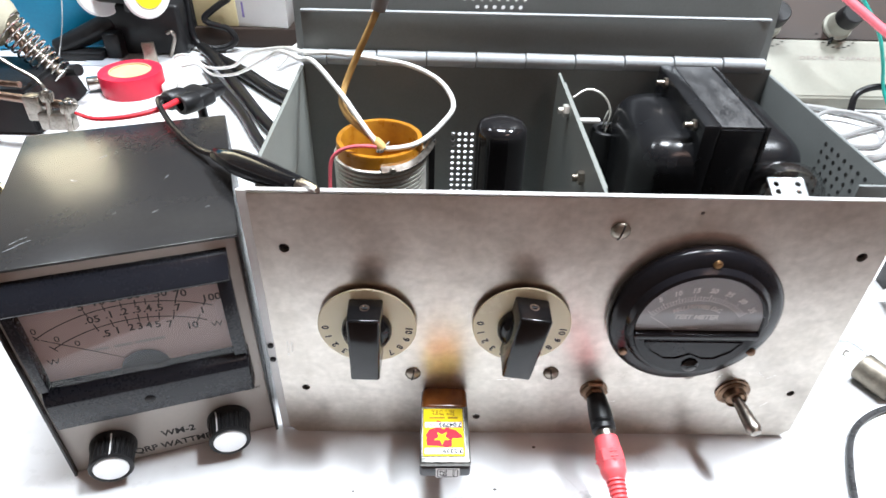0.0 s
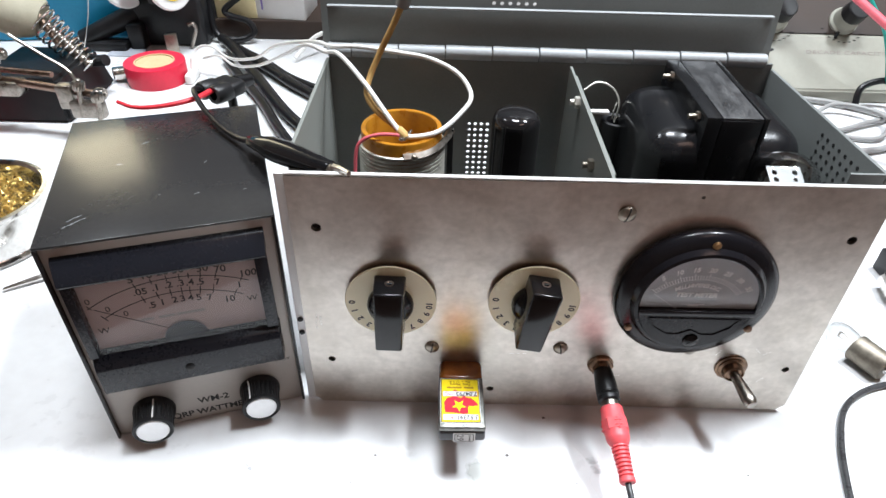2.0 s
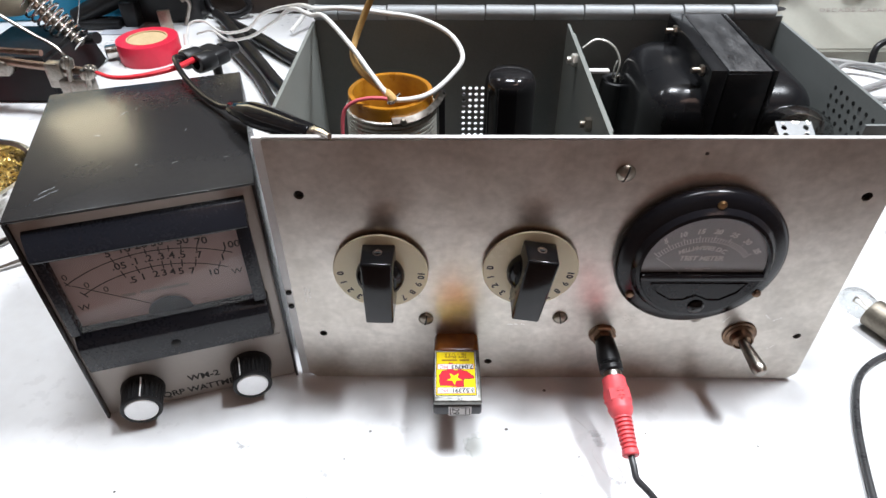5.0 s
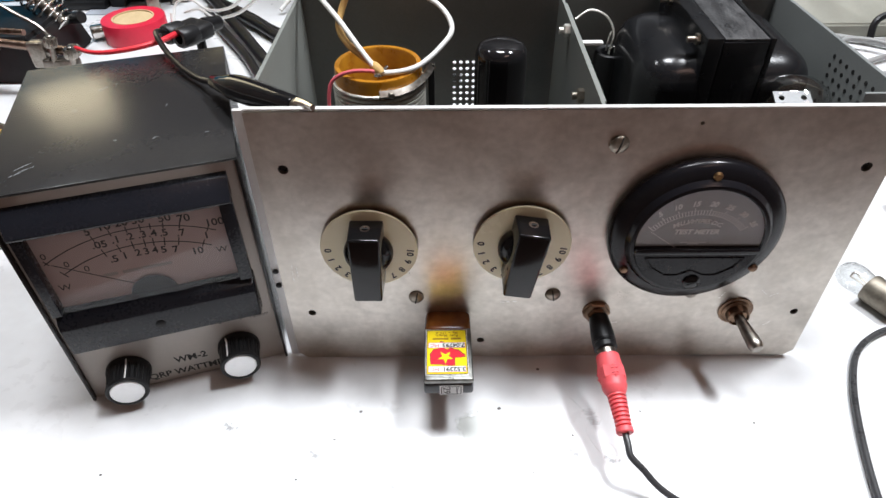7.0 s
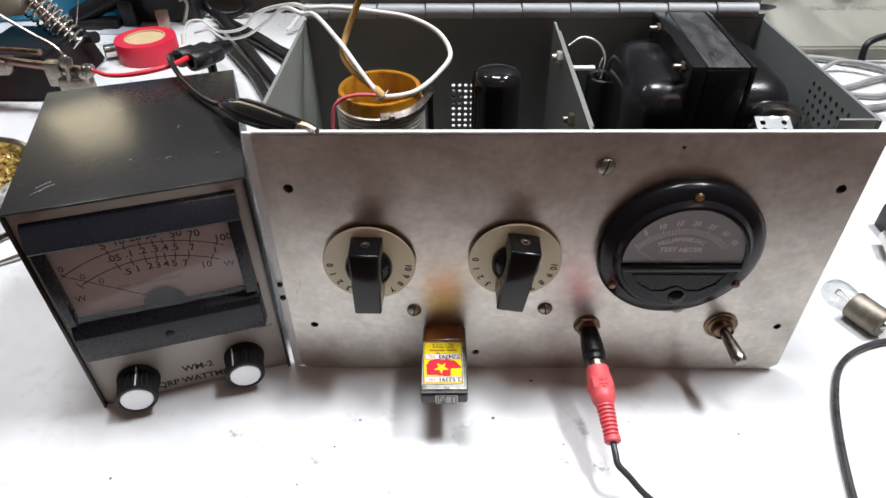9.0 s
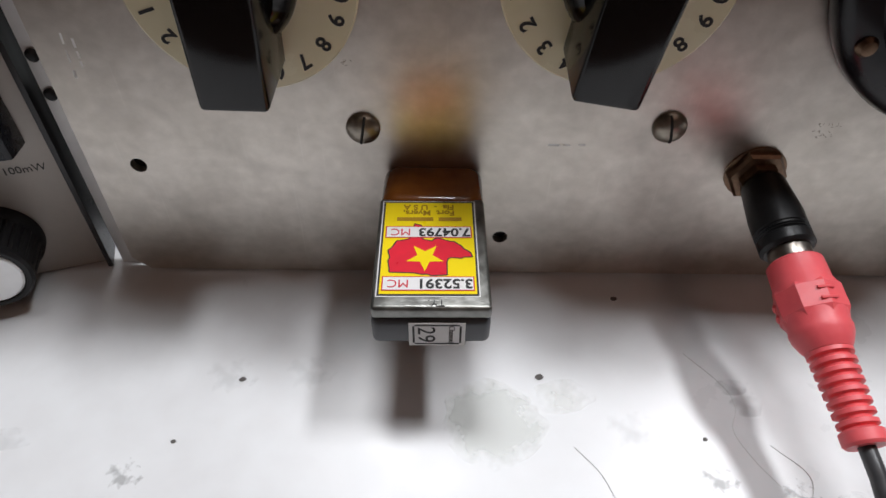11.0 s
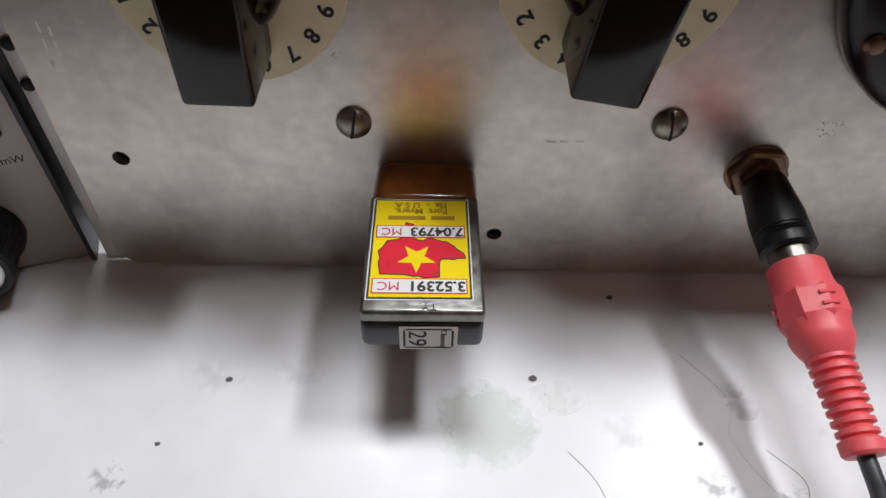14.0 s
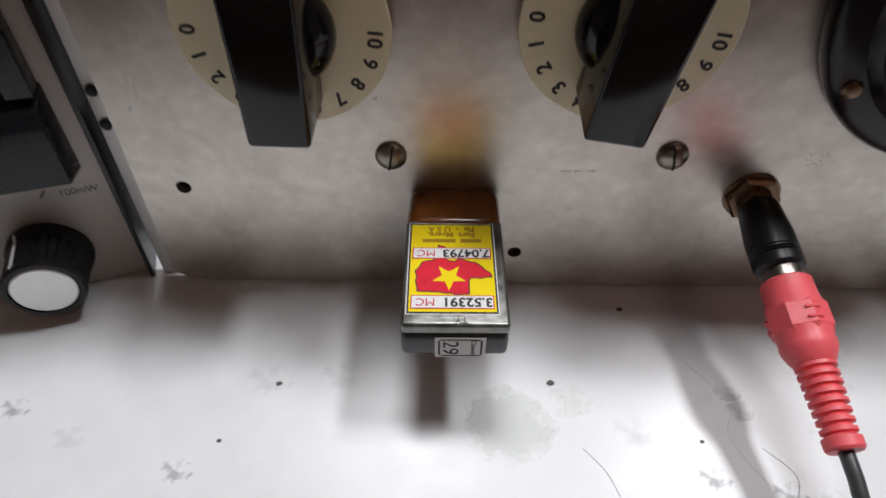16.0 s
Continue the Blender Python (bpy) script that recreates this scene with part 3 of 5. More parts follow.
for x0, z0, x1, z1 in ((10.2, 3.72, 11.0, 3.74), (21.3, 4.4, 21.6, 4.1), (21.7, 4.0, 22.1, 4.25), (19.6, 3.9, 19.8, 4.3), (1.5, 5.0, 1.55, 5.9), (1.7, 5.2, 1.72, 5.8), (22.0, 2.2, 22.3, 2.5), (15.2, 2.4, 15.5, 2.42)):
    for k in range(3):
        a, b = (k + rnd.uniform(0, 0.25)) / 3, (k + rnd.uniform(0.6, 1)) / 3
        bar2(x0 + (x1 - x0) * a, z0 + (z1 - z0) * a + 0.01, x0 + (x1 - x0) * b, z0 + (z1 - z0) * b, rnd.uniform(0.025, 0.05), -0.003, bm)
tagged(txp("scratch", bm, SCRATCHM, "fine bright scratches"), kind="stuff")
bm = bmesh.new()
for k in range(30):
    a, q = rnd.uniform(0, 6.28), rnd.uniform(0.08, 0.22)
    x, z = (15.48 + 1.2 * q * math.cos(a), 4.18 + q * math.sin(a)) if k < 22 else (6.42 + 0.6 * q * math.cos(a), 5.42 + 0.3 * q * math.sin(a))
    sweep([(x, 0.004, z), (x + rnd.uniform(-0.05, 0.05), 0.004, z + rnd.uniform(-0.05, 0.05))], 0.01, 5, False, bm=bm)
tagged(txp("scuff_mark", bm, STEEL, "small dark scuff"), kind="stuff")


# dials with bar knobs
def dial(cx, cz, lean, first, step):
    dz = cz + 0.14
    d = txp("dial_plate", lathe([(0, 0.19), (1.94, 0.19), (1.94, 0.23), (1.91, 0.26), (0, 0.26)], (cx, 0, dz), (0, -1, 0), 72), CREAM, "cream numbered dial disc")
    # added brown disc; its mirror image darkens the panel round the dial
    txp("dial_halo_disc", lathe([(0, 0.14), (1.88, 0.14), (1.88, 0.185), (0, 0.185)], (cx, 0, dz), (0, -1, 0), 60), BAKE, "brown disc added behind the dial for its dark halo")
    txp("hub", lathe([(0, 0), (0.55, 0), (0.55, 0.14), (0, 0.14)], (cx, 0, dz), (0, -1, 0), 24), BLACKM)
    for k in range(11):
        a = first + step * k
        ca, sa = math.cos(radians(a)), math.sin(radians(a))
        txp("numeral", letters(str(k), 0.38, facing_front(cx + 1.63 * ca, -0.265, dz + 1.63 * sa, a - 90), bold=0.009), INK, parent=d)
    base = lathe([(0, 0.26), (0.96, 0.26), (0.98, 0.31), (0.98, 0.5), (0.9, 0.7), (0.7, 0.85), (0, 0.85)], (cx, 0, dz), (0, -1, 0), 40)
    bm = bmesh.new()
    # bar: the top end runs back to the disc, the pointing end flares outwards
    v = []
    for hw, z0, z1, y in ((0.66, -1.22, 1.66, -0.26), (0.60, -1.45, 1.72, -1.6)):
        v.append([bm.verts.new((sx * hw * (0.93 if zz == z0 else 1.0), y, zz)) for sx, zz in ((-1, z0), (1, z0), (1, z1), (-1, z1))])
    bm.faces.new(v[0])
    bm.faces.new(v[1])
    for i in range(4):
        bm.faces.new((v[0][i], v[0][(i + 1) % 4], v[1][(i + 1) % 4], v[1][i]))
    bmesh.ops.bevel(bm, geom=bm.edges[:], offset=0.09, segments=3, affect="EDGES", profile=0.5)
    bmesh.ops.rotate(bm, cent=(0, 0, 0), matrix=Matrix.Rotation(radians(lean), 3, "Y"), verts=bm.verts)
    bmesh.ops.translate(bm, vec=(cx, 0, cz), verts=bm.verts)
    k = txp("knob", join(base, bm), BLACK, "glossy black bakelite bar knob")
    up = Matrix.Rotation(radians(lean), 3, "Y") @ Vector((0, 0, 1.0))
    p = Vector((cx, -0.85, cz)) + up * 1.66
    txp("set_screw", lathe([(0, 0), (0.19, 0), (0.19, 0.04), (0.12, 0.04), (0.1, 0.02), (0, 0.02)], p, up, 16), CHROME, parent=k)
    q = p + up * 0.045
    txp("slot", box(q.x - 0.13, q.x + 0.13, q.y - 0.03, q.y + 0.03, q.z - 0.005, q.z + 0.005), INK, parent=k)


dial(4.85, 6.8, 1, 181, 17.4)
dial(10.93, 6.98, 9, 175.5, 17.6)

# panel meter
MX, MZ = 17.55, 7.75
flange = txp("panel_meter", lathe([(3.3, 0), (3.34, 0.06), (3.34, 0.3), (3.27, 0.44), (3.1, 0.55), (2.75, 0.62), (2.66, 0.74), (2.58, 0.82), (2.45, 0.84), (2.4, 0.8), (2.4, 0.7), (0, 0.7)], (MX, 0, MZ), (0, -1, 0), 80), METERBLK, "round black bakelite milliammeter")
bm = bmesh.new()
pts = [(MX + 2.4 * math.cos(radians(a)), MZ + 2.4 * math.sin(radians(a))) for a in range(-8, 189, 4)]
bm.faces.new([bm.verts.new((x, -0.72, z)) for x, z in pts])
txp("scale_plate", bm, SCALE_BLACK, "dark grey scale plate", parent=flange)
SX, SZ, SR = MX - 0.18, 6.88, 2.12
ink = arc_band(SX, SZ, SR, 40, 140, 0.025, -0.735)
ink = join(ink, arc_band(SX, SZ, SR + 0.2, 40, 140, 0.02, -0.735))
for k in range(36):
    a = radians(140 - 100 * k / 35)
    rr = 0.32 if k % 5 == 0 else 0.2
    bar2(SX + SR * math.cos(a), SZ + SR * math.sin(a), SX + (SR + rr) * math.cos(a), SZ + (SR + rr) * math.sin(a), 0.042, -0.735, ink)
for k in range(1, 8):
    a = 140 - 100 * k / 7
    letters(str(5 * k), 0.30, facing_front(SX + (SR + 0.5) * math.cos(radians(a)), -0.735, SZ + (SR + 0.5) * math.sin(radians(a)), a - 90), ink, italic=0.2, bold=0.016)
for i, ch in enumerate("MILLIAMPERES D.C."):
    a = 118 - 56 * i / 16
    letters(ch, 0.27, facing_front(SX + (SR - 0.3) * math.cos(radians(a)), -0.735, SZ + (SR - 0.3) * math.sin(radians(a)), a - 90), ink, italic=0.2, bold=0.012)
letters("TEST METER", 0.31, facing_front(SX, -0.735, 8.18), ink, italic=0.2, bold=0.014)
bar2(SX - 0.5, 7.68, SX + 0.5, 7.68, 0.03, -0.735, ink)
bar2(SX - 0.22, 7.6, SX + 0.22, 7.6, 0.05, -0.735, ink)
txp("scale_marks", ink, INKWHITE, "white printed scale and words", parent=flange)
txp("needle", join(bar2(SX, 7.0, SX - 1.75, 8.25, 0.035, -0.8)), INKWHITE, parent=flange)
bm = bmesh.new()
bm.faces.new([bm.verts.new((x, -0.8, z)) for x, z in pts])
glass = txp("window", bm, WINDOW, parent=flange)
glass.visible_shadow = False
txp("window_bar", box(MX - 2.4, MX + 2.4, -0.98, -0.7, 7.22, 7.5, 0.05), METERBLK, parent=flange)
# lower cover of the meter
bm = bmesh.new()
low = [(MX + 2.42 * math.cos(radians(a)), MZ + 2.42 * math.sin(radians(a))) for a in range(192, 349, 6)]
f0 = [bm.verts.new((x, -0.88, z)) for x, z in low]
bm.faces.new(f0)
rr = bmesh.ops.extrude_face_region(bm, geom=bm.faces[:])
bmesh.ops.translate(bm, vec=(0, 0.3, 0), verts=[v for v in rr["geom"] if isinstance(v, bmesh.types.BMVert)])
txp("lower_cover", bm, METERBLK, parent=flange)
txp("cover_rib", sweep([(MX - 1.9, -0.89, 7.0), (MX + 1.9, -0.89, 7.0), (MX + 1.6, -0.89, 6.5), (MX + 1.0, -0.89, 6.1), (MX + 0.5, -0.89, 6.1), (MX, -0.89, 6.35), (MX - 0.5, -0.89, 6.1), (MX - 1.0, -0.89, 6.1), (MX - 1.6, -0.89, 6.5), (MX - 1.9, -0.89, 7.0)], 0.05, 6, False), METERBLK, parent=flange)
for x, z, y, rad, m in ((17.58, 10.6, -0.55, 0.18, BRASS), (15.02, 6.15, -0.55, 0.18, JACKM), (20.15, 6.2, -0.55, 0.18, JACKM), (17.7, 5.75, -0.88, 0.33, BLACK)):
    txp("meter_screw", lathe([(rad, 0), (rad, 0.06), (rad * 0.7, 0.13), (0, 0.15)], (x, y, z), (0, -1, 0), 18), m, parent=flange)
txp("adjuster_slot", bar2(17.52, 5.66, 17.88, 5.84, 0.05, -1.035), INK, parent=flange)
slotted_screw(18.3, 4.32, r=0.3, ang=10)

# toggle switch
tog = txp("toggle_switch", lathe([(0.72, 0), (0.74, 0.04), (0.74, 0.08), (0.62, 0.1), (0.62, 0.14), (0.55, 0.18), (0.48, 0.2), (0.46, 0.5), (0.40, 0.54), (0.36, 0.45), (0, 0.45)], (20.5, 0, 3.2), (0, -1, 0), 30), JACKM, "tarnished steel toggle switch")
txp("lever", lathe([(0, 0), (0.2, 0), (0.24, 0.5), (0.31, 1.4), (0.31, 1.6), (0.22, 1.76), (0, 1.8)], (20.5, -0.35, 3.2), (0.17, -1, -0.12), 20), NICKEL, parent=tog)
# jack and its nut
jack = txp("phone_jack", lathe([(0.6, 0), (0.6, 0.16), (0.54, 0.22), (0.4, 0.24), (0.4, 0.42), (0.3, 0.42), (0, 0.4)], (14.45, 0, 3.16), (0, -1, 0), 6), JACKM, "brass hexagonal jack nut", smooth=20)
txp("washer", lathe([(0.6, 0), (0.6, 0.05), (0.5, 0.07), (0, 0.07)], (14.45, 0, 3.16), (0, -1, 0), 30), JACKM, parent=jack)
# socket that carries the crystal
txp("crystal_socket", box(6.98, 8.95, -1.2, 0.1, 1.85, 3.22, 0.3, 5), BAKE, "brown bakelite crystal socket")

# crystal
xt = thing("crystal_holder", 7.97, -2.4, 2.0, 1.0, "plug-in crystal holder with yellow and red label, in the panel socket", "crystal")
part("body", box(-0.98, 1.0, -1.36, 1.38, 0.26, 0.86, 0.12, 3), CANBODY, xt, "blue-grey phenolic body")
part("cover_plate", box(-0.97, 1.0, -1.34, 1.4, 0.88, 1.16, 0.07, 3), CAN, xt, "worn steel cover plate")
lab = part("label", box(-0.88, 0.80, -1.08, 1.28, 1.16, 1.172), INK, xt, "black-bordered yellow, red and white paper label")


def flat(x0, x1, y0, y1, z, m, name):
    bm = bmesh.new()
    bm.faces.new([bm.verts.new(v) for v in ((x0, y0, z), (x1, y0, z), (x1, y1, z), (x0, y1, z))])
    return part(name, bm, m, lab)


flat(-0.90, 0.82, -1.10, 1.30, 1.165, GLOSSWHITE, "paper_margin")
flat(-0.845, 0.765, -1.045, 1.245, 1.176, YELLOW, "yellow_field")
bm = bmesh.new()
outline = ((-0.70, -0.56), (-0.2, -0.58), (0.02, -0.64), (0.28, -0.62), (0.28, -0.24), (0.74, -0.2), (0.6, 0.02), (0.42, 0.18), (0.16, 0.28), (0.0, 0.22), (-0.2, 0.28), (-0.16, 0.62), (-0.3, 0.66), (-0.34, 0.3), (-0.6, 0.2), (-0.76, -0.02), (-0.72, -0.3))
rnd = random.Random(8)
ragged = []
for (xa, ya), (xb, yb) in zip(outline, outline[1:] + outline[:1]):
    n = max(1, int(math.hypot(xb - xa, yb - ya) / 0.07))
    s = 0 if abs(xa - xb) < 0.01 or abs(ya - yb) < 0.03 else 0.022
    ragged += [(xa + (xb - xa) * k / n + rnd.uniform(-s, s), ya + (yb - ya) * k / n + rnd.uniform(-s, s)) for k in range(n)]
bm.faces.new([bm.verts.new((x, y, 1.18)) for x, y in ragged])
rim = bmesh.new()
for (xa, ya), (xb, yb) in zip(ragged, ragged[1:] + ragged[:1]):
    d = Vector((yb - ya, xa - xb, 0)).normalized() * 0.011
    rim.faces.new([rim.verts.new(Vector(q)) for q in (Vector((xa, ya, 1.182)) - d, Vector((xb, yb, 1.182)) - d, Vector((xb, yb, 1.182)) + d, Vector((xa, ya, 1.182)) + d)])
part("shape_outline", rim, INK, lab)
part("red_shape", bm, RED, lab)
bm = bmesh.new()
bm.faces.new([bm.verts.new((-0.1 + (0.34 if k % 2 == 0 else 0.14) * math.sin(k * math.pi / 5), -0.2 - (0.34 if k % 2 == 0 else 0.14) * math.cos(k * math.pi / 5), 1.184)) for k in range(10)])
part("star", bm, YELLOW, lab)
for y0, y1, words in ((-0.98, -0.66, "3.52391"), (0.28, 0.58, "7.04793")):
    flat(-0.81, 0.73, y0, y1, 1.186, INKRED, "red_frame")
    flat(-0.79, 0.71, y0 + 0.02, y1 - 0.02, 1.188, GLOSSWHITE, "white_strip")
    yc = (y0 + y1) / 2
    part("number", letters(words, 0.29, Matrix.Translation((0.24, yc, 1.192)) @ pose(0, 0, 0, 0, 0, 180), thick=0.004, bold=0.008), INK, lab)
    part("unit", letters("MC", 0.25, Matrix.Translation((-0.54, yc, 1.192)) @ pose(0, 0, 0, 0, 0, 180), thick=0.004), INKRED, lab)
bm = bmesh.new()
for x0, x1 in ((-0.62, 0.04), (0.14, 0.56)):
    box(x0, x1, 0.735, 0.83, 1.178, 1.182, bm=bm)
for y, words in ((0.96, "Fort  Myers,"), (1.12, "Fla  -  U S A")):
    letters(words, 0.19, Matrix.Translation((-0.04, y, 1.182)) @ pose(0, 0, 0, 0, 0, 180), bm, thick=0.004, bold=0.005)
part("small_print", bm, mat("brown_ink", (0.42, 0.24, 0.01), (0.36, 0.2, 0.01), 0.5), lab)
part("stamp", letters("TY.", 0.2, Matrix.Translation((0.1, -1.22, 1.164)) @ pose(0, 0, 0, 0, 0, 180), thick=0.004), INK, xt)
side = part("side_label", box(-0.36, 0.58, -1.372, -1.355, 0.24, 0.82), PAPER, xt, "white channel sticker")
fr = bmesh.new()
for x0, z0, x1, z1 in ((-0.26, 0.29, 0.48, 0.29), (-0.26, 0.77, 0.48, 0.77), (-0.28, 0.31, -0.28, 0.75), (0.5, 0.31, 0.5, 0.75)):
    bar2(x0, z0, x1, z1, 0.035, -1.376, fr)
letters("29", 0.42, facing_front(-0.08, -1.377, 0.53, -90), fr, thick=0.004)
letters("Channel", 0.14, facing_front(0.35, -1.377, 0.53, -90), fr, thick=0.004)
part("side_print", fr, INK, side)

# plug with red barrel and its cable
pl = thing("audio_plug", 14.5, -2.5, 0, label="coral red cable plug on a black adapter, in the panel jack", category="plug")
A0, A1 = Vector((14.5, -0.25, 3.12)), Vector((14.85, -5.4, 1.85))
ax = (A1 - A0).normalized()
L = (A1 - A0).length


def plp(name, prof, m, label="", seg=28, smooth=35):
    bm = lathe(prof, A0, ax, seg)
    bmesh.ops.translate(bm, vec=(-14.5, 2.5, 0), verts=bm.verts)
    return part(name, bm, m, pl, label, smooth)


plp("adapter", [(0, 0), (0.36, 0), (0.42, 0.15), (0.5, 0.9), (0.5, 1.22), (0.47, 1.24), (0.47, 1.27), (0.5, 1.29), (0.47, 1.31), (0.5, 1.35), (0.47, 1.37), (0.5, 1.41), (0.5, 1.6), (0.44, 1.66), (0, 1.66)], BLACKM, "black plastic adapter")
plp("collar", [(0, 1.6), (0.37, 1.6), (0.38, 1.66), (0.38, 1.9), (0.36, 2.05), (0, 2.05)], NICKEL, "dull metal collar")
barrel = plp("barrel", [(0, 1.92), (0.45, 1.92), (0.49, 1.96), (0.505, 2.38), (0.54, 2.48), (0.54, 3.05), (0.5, 3.2), (0.52, 3.28), (0.5, 3.4), (0.43, 3.56), (0.37, 3.66), (0.28, 3.66), (0, 3.66)], REDPLUG, "coral red barrel")
plp("grip", [(0.4, 2.42), (0.5, 2.42), (0.585, 2.56), (0.585, 3.0), (0.5, 3.16), (0.4, 3.16)], REDPLUG, "flat-sided red grip", 8, 20)
prof = [(0, 3.6)]
for k in range(8):
    h, rad = 3.64 + k * 0.17, 0.375 - 0.008 * k
    prof += [(rad - 0.08, h), (rad, h + 0.03), (rad, h + 0.1), (rad - 0.08, h + 0.13)]
prof += [(0.34, 5.02), (0.34, 5.2), (0.3, 5.25), (0, 5.25)]
plp("strain_relief", prof, REDPLUG, "ribbed red strain relief")
bm = bmesh.new()
m3 = basis(ax)
for k in range(2):
    for s in (-1, 1, 3):
        a = radians(90 + 60 * s + 60)
        c = A0 + ax * (2.7 + 0.2 * k)
        d = m3 @ Vector((math.cos(a), math.sin(a), 0))
        t = ax.cross(d)
        sweep([c + d * 0.56 - t * 0.14, c + d * 0.575, c + d * 0.56 + t * 0.14], 0.03, 6, True, 3, bm)
bmesh.ops.translate(bm, vec=(-14.5, 2.5, 0), verts=bm.verts)
part("grip_rib", bm, REDPLUG, pl)
E1 = A0 + ax * 5.2
bm = sweep([E1, E1 + ax * 0.5, E1 + ax * 0.9 + Vector((0.03, 0, -0.06)), (15.35, -6.5, 1.3), (15.95, -6.95, 0.8), (16.7, -7.3, 0.4), (17.7, -7.65, 0.18), (19.2, -8.1, 0.15), (21.2, -8.6, 0.15), (24, -9.05, 0.15), (30, -9.3, 0.15)], 0.135, 12)
bmesh.ops.translate(bm, vec=(-14.5, 2.5, 0), verts=bm.verts)
part("cable", bm, CORD, pl, "thin dark grey cable")

# ---- parts standing in the cabinet ----
co = thing("tank_coil", 4.9, 7.45, 3.8, label="amber tube coil wound with tinned wire, in the open cabinet", category="coil")
part("form", lathe([(1.95, 0), (1.95, 7.4), (1.92, 7.48), (1.72, 7.48), (1.68, 7.42), (1.68, 0)], seg=56), AMBER, co, "amber bakelite tube")
turns = 22
pts = [(2.03 * math.cos(2 * math.pi * k / 24), 2.03 * math.sin(2 * math.pi * k / 24), 2.4 + 4.45 * k / (24 * turns)) for k in range(24 * turns + 1)]
part("winding", sweep(pts, 0.085, 6, False), TIN, co, "close-wound tinned wire")
part("terminal_strap", sweep([(0.2, -2.08, 6.95), (1.0, -1.85, 6.95), (1.65, -1.3, 7.0), (2.15, -0.4, 7.1), (2.35, 0.3, 7.2)], 0.2, 4, True), NICKEL, co, "dull tarnished metal strap")
for x, y, z in ((0.7, -2.1, 6.98), (2.4, 0.25, 7.15)):
    part("terminal_screw", lathe([(0.16, 0), (0.16, 0.1), (0.1, 0.14), (0, 0.14)], (x, y, z), (0.3, -1, 0.2), 6), STEEL, co)
part("post", box(2.2, 2.5, 0.1, 0.5, 0, 7.3, 0.04), BLACKM, co, "black terminal post")
part("solder_lug", join(lathe([(0, 0), (0.2, 0.02), (0.16, 0.12), (0, 0.16)], (0.15, -1.55, 7.6), (0, 0, 1), 12), rod((0.15, -1.6, 7.6), (0.5, -1.0, 7.75), 0.07)), CHROME, co)

vt = thing("metal_vacuum_tube", 10.38, 7.6, 3.8, label="glossy black metal vacuum tube standing in the cabinet", category="vacuum tube")
part("shell", lathe([(1.25, 0), (1.25, 1.2), (1.17, 1.35), (1.17, 7.65), (1.14, 7.9), (1.04, 8.15), (0.82, 8.3), (0.4, 8.37), (0, 8.39)], seg=44), CRACKLE, vt)
part("base", lathe([(0, -0.05), (1.3, -0.05), (1.3, 0.6), (1.15, 0.7), (0, 0.7)], seg=36), BLACKM, vt, "black base")

tr = thing("power_transformer", 20.0, 8.45, 3.8, label="black power transformer with rounded end bells and worn core", category="transformer")
part("core", box(-1.0, 0.8, -3.34, 3.28, 0, 9.3, 0.05), BELL, tr, "black painted iron core")
part("core_top", box(-0.98, 0.78, -3.3, 3.3, 9.3, 9.42, 0.03), LAMIN, tr, "worn bare laminations")
for s, x0, x1 in ((-1, -1.7, -1.02), (1, 0.82, 1.05)):
    part("clamp", box(x0, x1, -3.35, 3.35, 0, 9.45, 0.06), BELL, tr, "black clamping plate")
for x0, x1 in ((-3.95, -1.6), (1.0, 3.5)):
    bm = box(x0, x1, -3.42, 3.32, 0.2, 8.5, 0.0)
    outer = x0 if x0 < 0 else x1
    es = [e for e in bm.edges if all(abs(v.co.x - outer) < 1e-4 for v in e.verts)]
    top = [e for e in bm.edges if all(v.co.z > 8.4 for v in e.verts) and e not in es and abs(e.verts[0].co.x - e.verts[1].co.x) > 0.5]
    bmesh.ops.bevel(bm, geom=es + top, offset=1.65, segments=9, affect="EDGES", profile=0.55)
    part("end_bell", bm, BELL, tr, "glossy black end bell", 60)
for y, z in ((1.85, 9.5), (-2.45, 9.42)):
    part("bolt", join(lathe([(0.24, 0), (0.24, 0.25), (0, 0.25)], (-1.6, y, z - 0.35), (-1, 0, 0), 6), rod((-1.7, y, z - 0.35), (-2.2, y, z - 0.35), 0.13)), STEEL, tr)

cp = thing("filter_capacitor", 16.05, 10.75, 3.8, label="small black can capacitor with lug and bare wires", category="capacitor")
part("can", lathe([(0, 0), (0.82, 0), (0.82, 6.3), (0.78, 6.5), (0.7, 6.56), (0.55, 6.5), (0.5, 6.3), (0.48, 5.6), (0, 5.6)], seg=30), BLACKM, cp)
part("lug", sweep([(-0.1, 0, 6.35), (0.0, 0.1, 6.6), (0.4, 0.3, 6.5)], 0.12, 8), CHROME, cp, "bare metal lug")
part("tie_strip", box(-1.8, -0.5, -0.25, 0.1, 6.9, 7.05, 0.03), PAPER, cp, "white strip")
part("lead", sweep([(-1.9, 0.3, 8.0), (-1.2, 0.5, 8.35), (-0.4, 0.4, 8.1), (0.0, 0.1, 7.4), (-0.1, 0, 6.5)], 0.05, 8), TIN, cp, "bare bent wire")
part("lead", sweep([(-0.3, -0.1, 6.6), (-0.3, -0.3, 7.3), (-0.2, -0.2, 7.6)], 0.04, 8), TIN, cp, "bare bent wire")

gt = thing("glass_rectifier_tube", 22.0, 4.1, 3.8, label="clear glass rectifier tube with whitish mica plate inside", category="vacuum tube")
gl = part("bulb", lathe([(1.1, 0.6), (1.35, 2.0), (1.45, 4.5), (1.48, 6.9), (1.4, 7.35), (1.2, 7.75), (0.85, 8.05), (0.4, 8.2), (0, 8.24)], seg=36), CLEAR, gt, "clear domed glass")
gl.visible_shadow = False
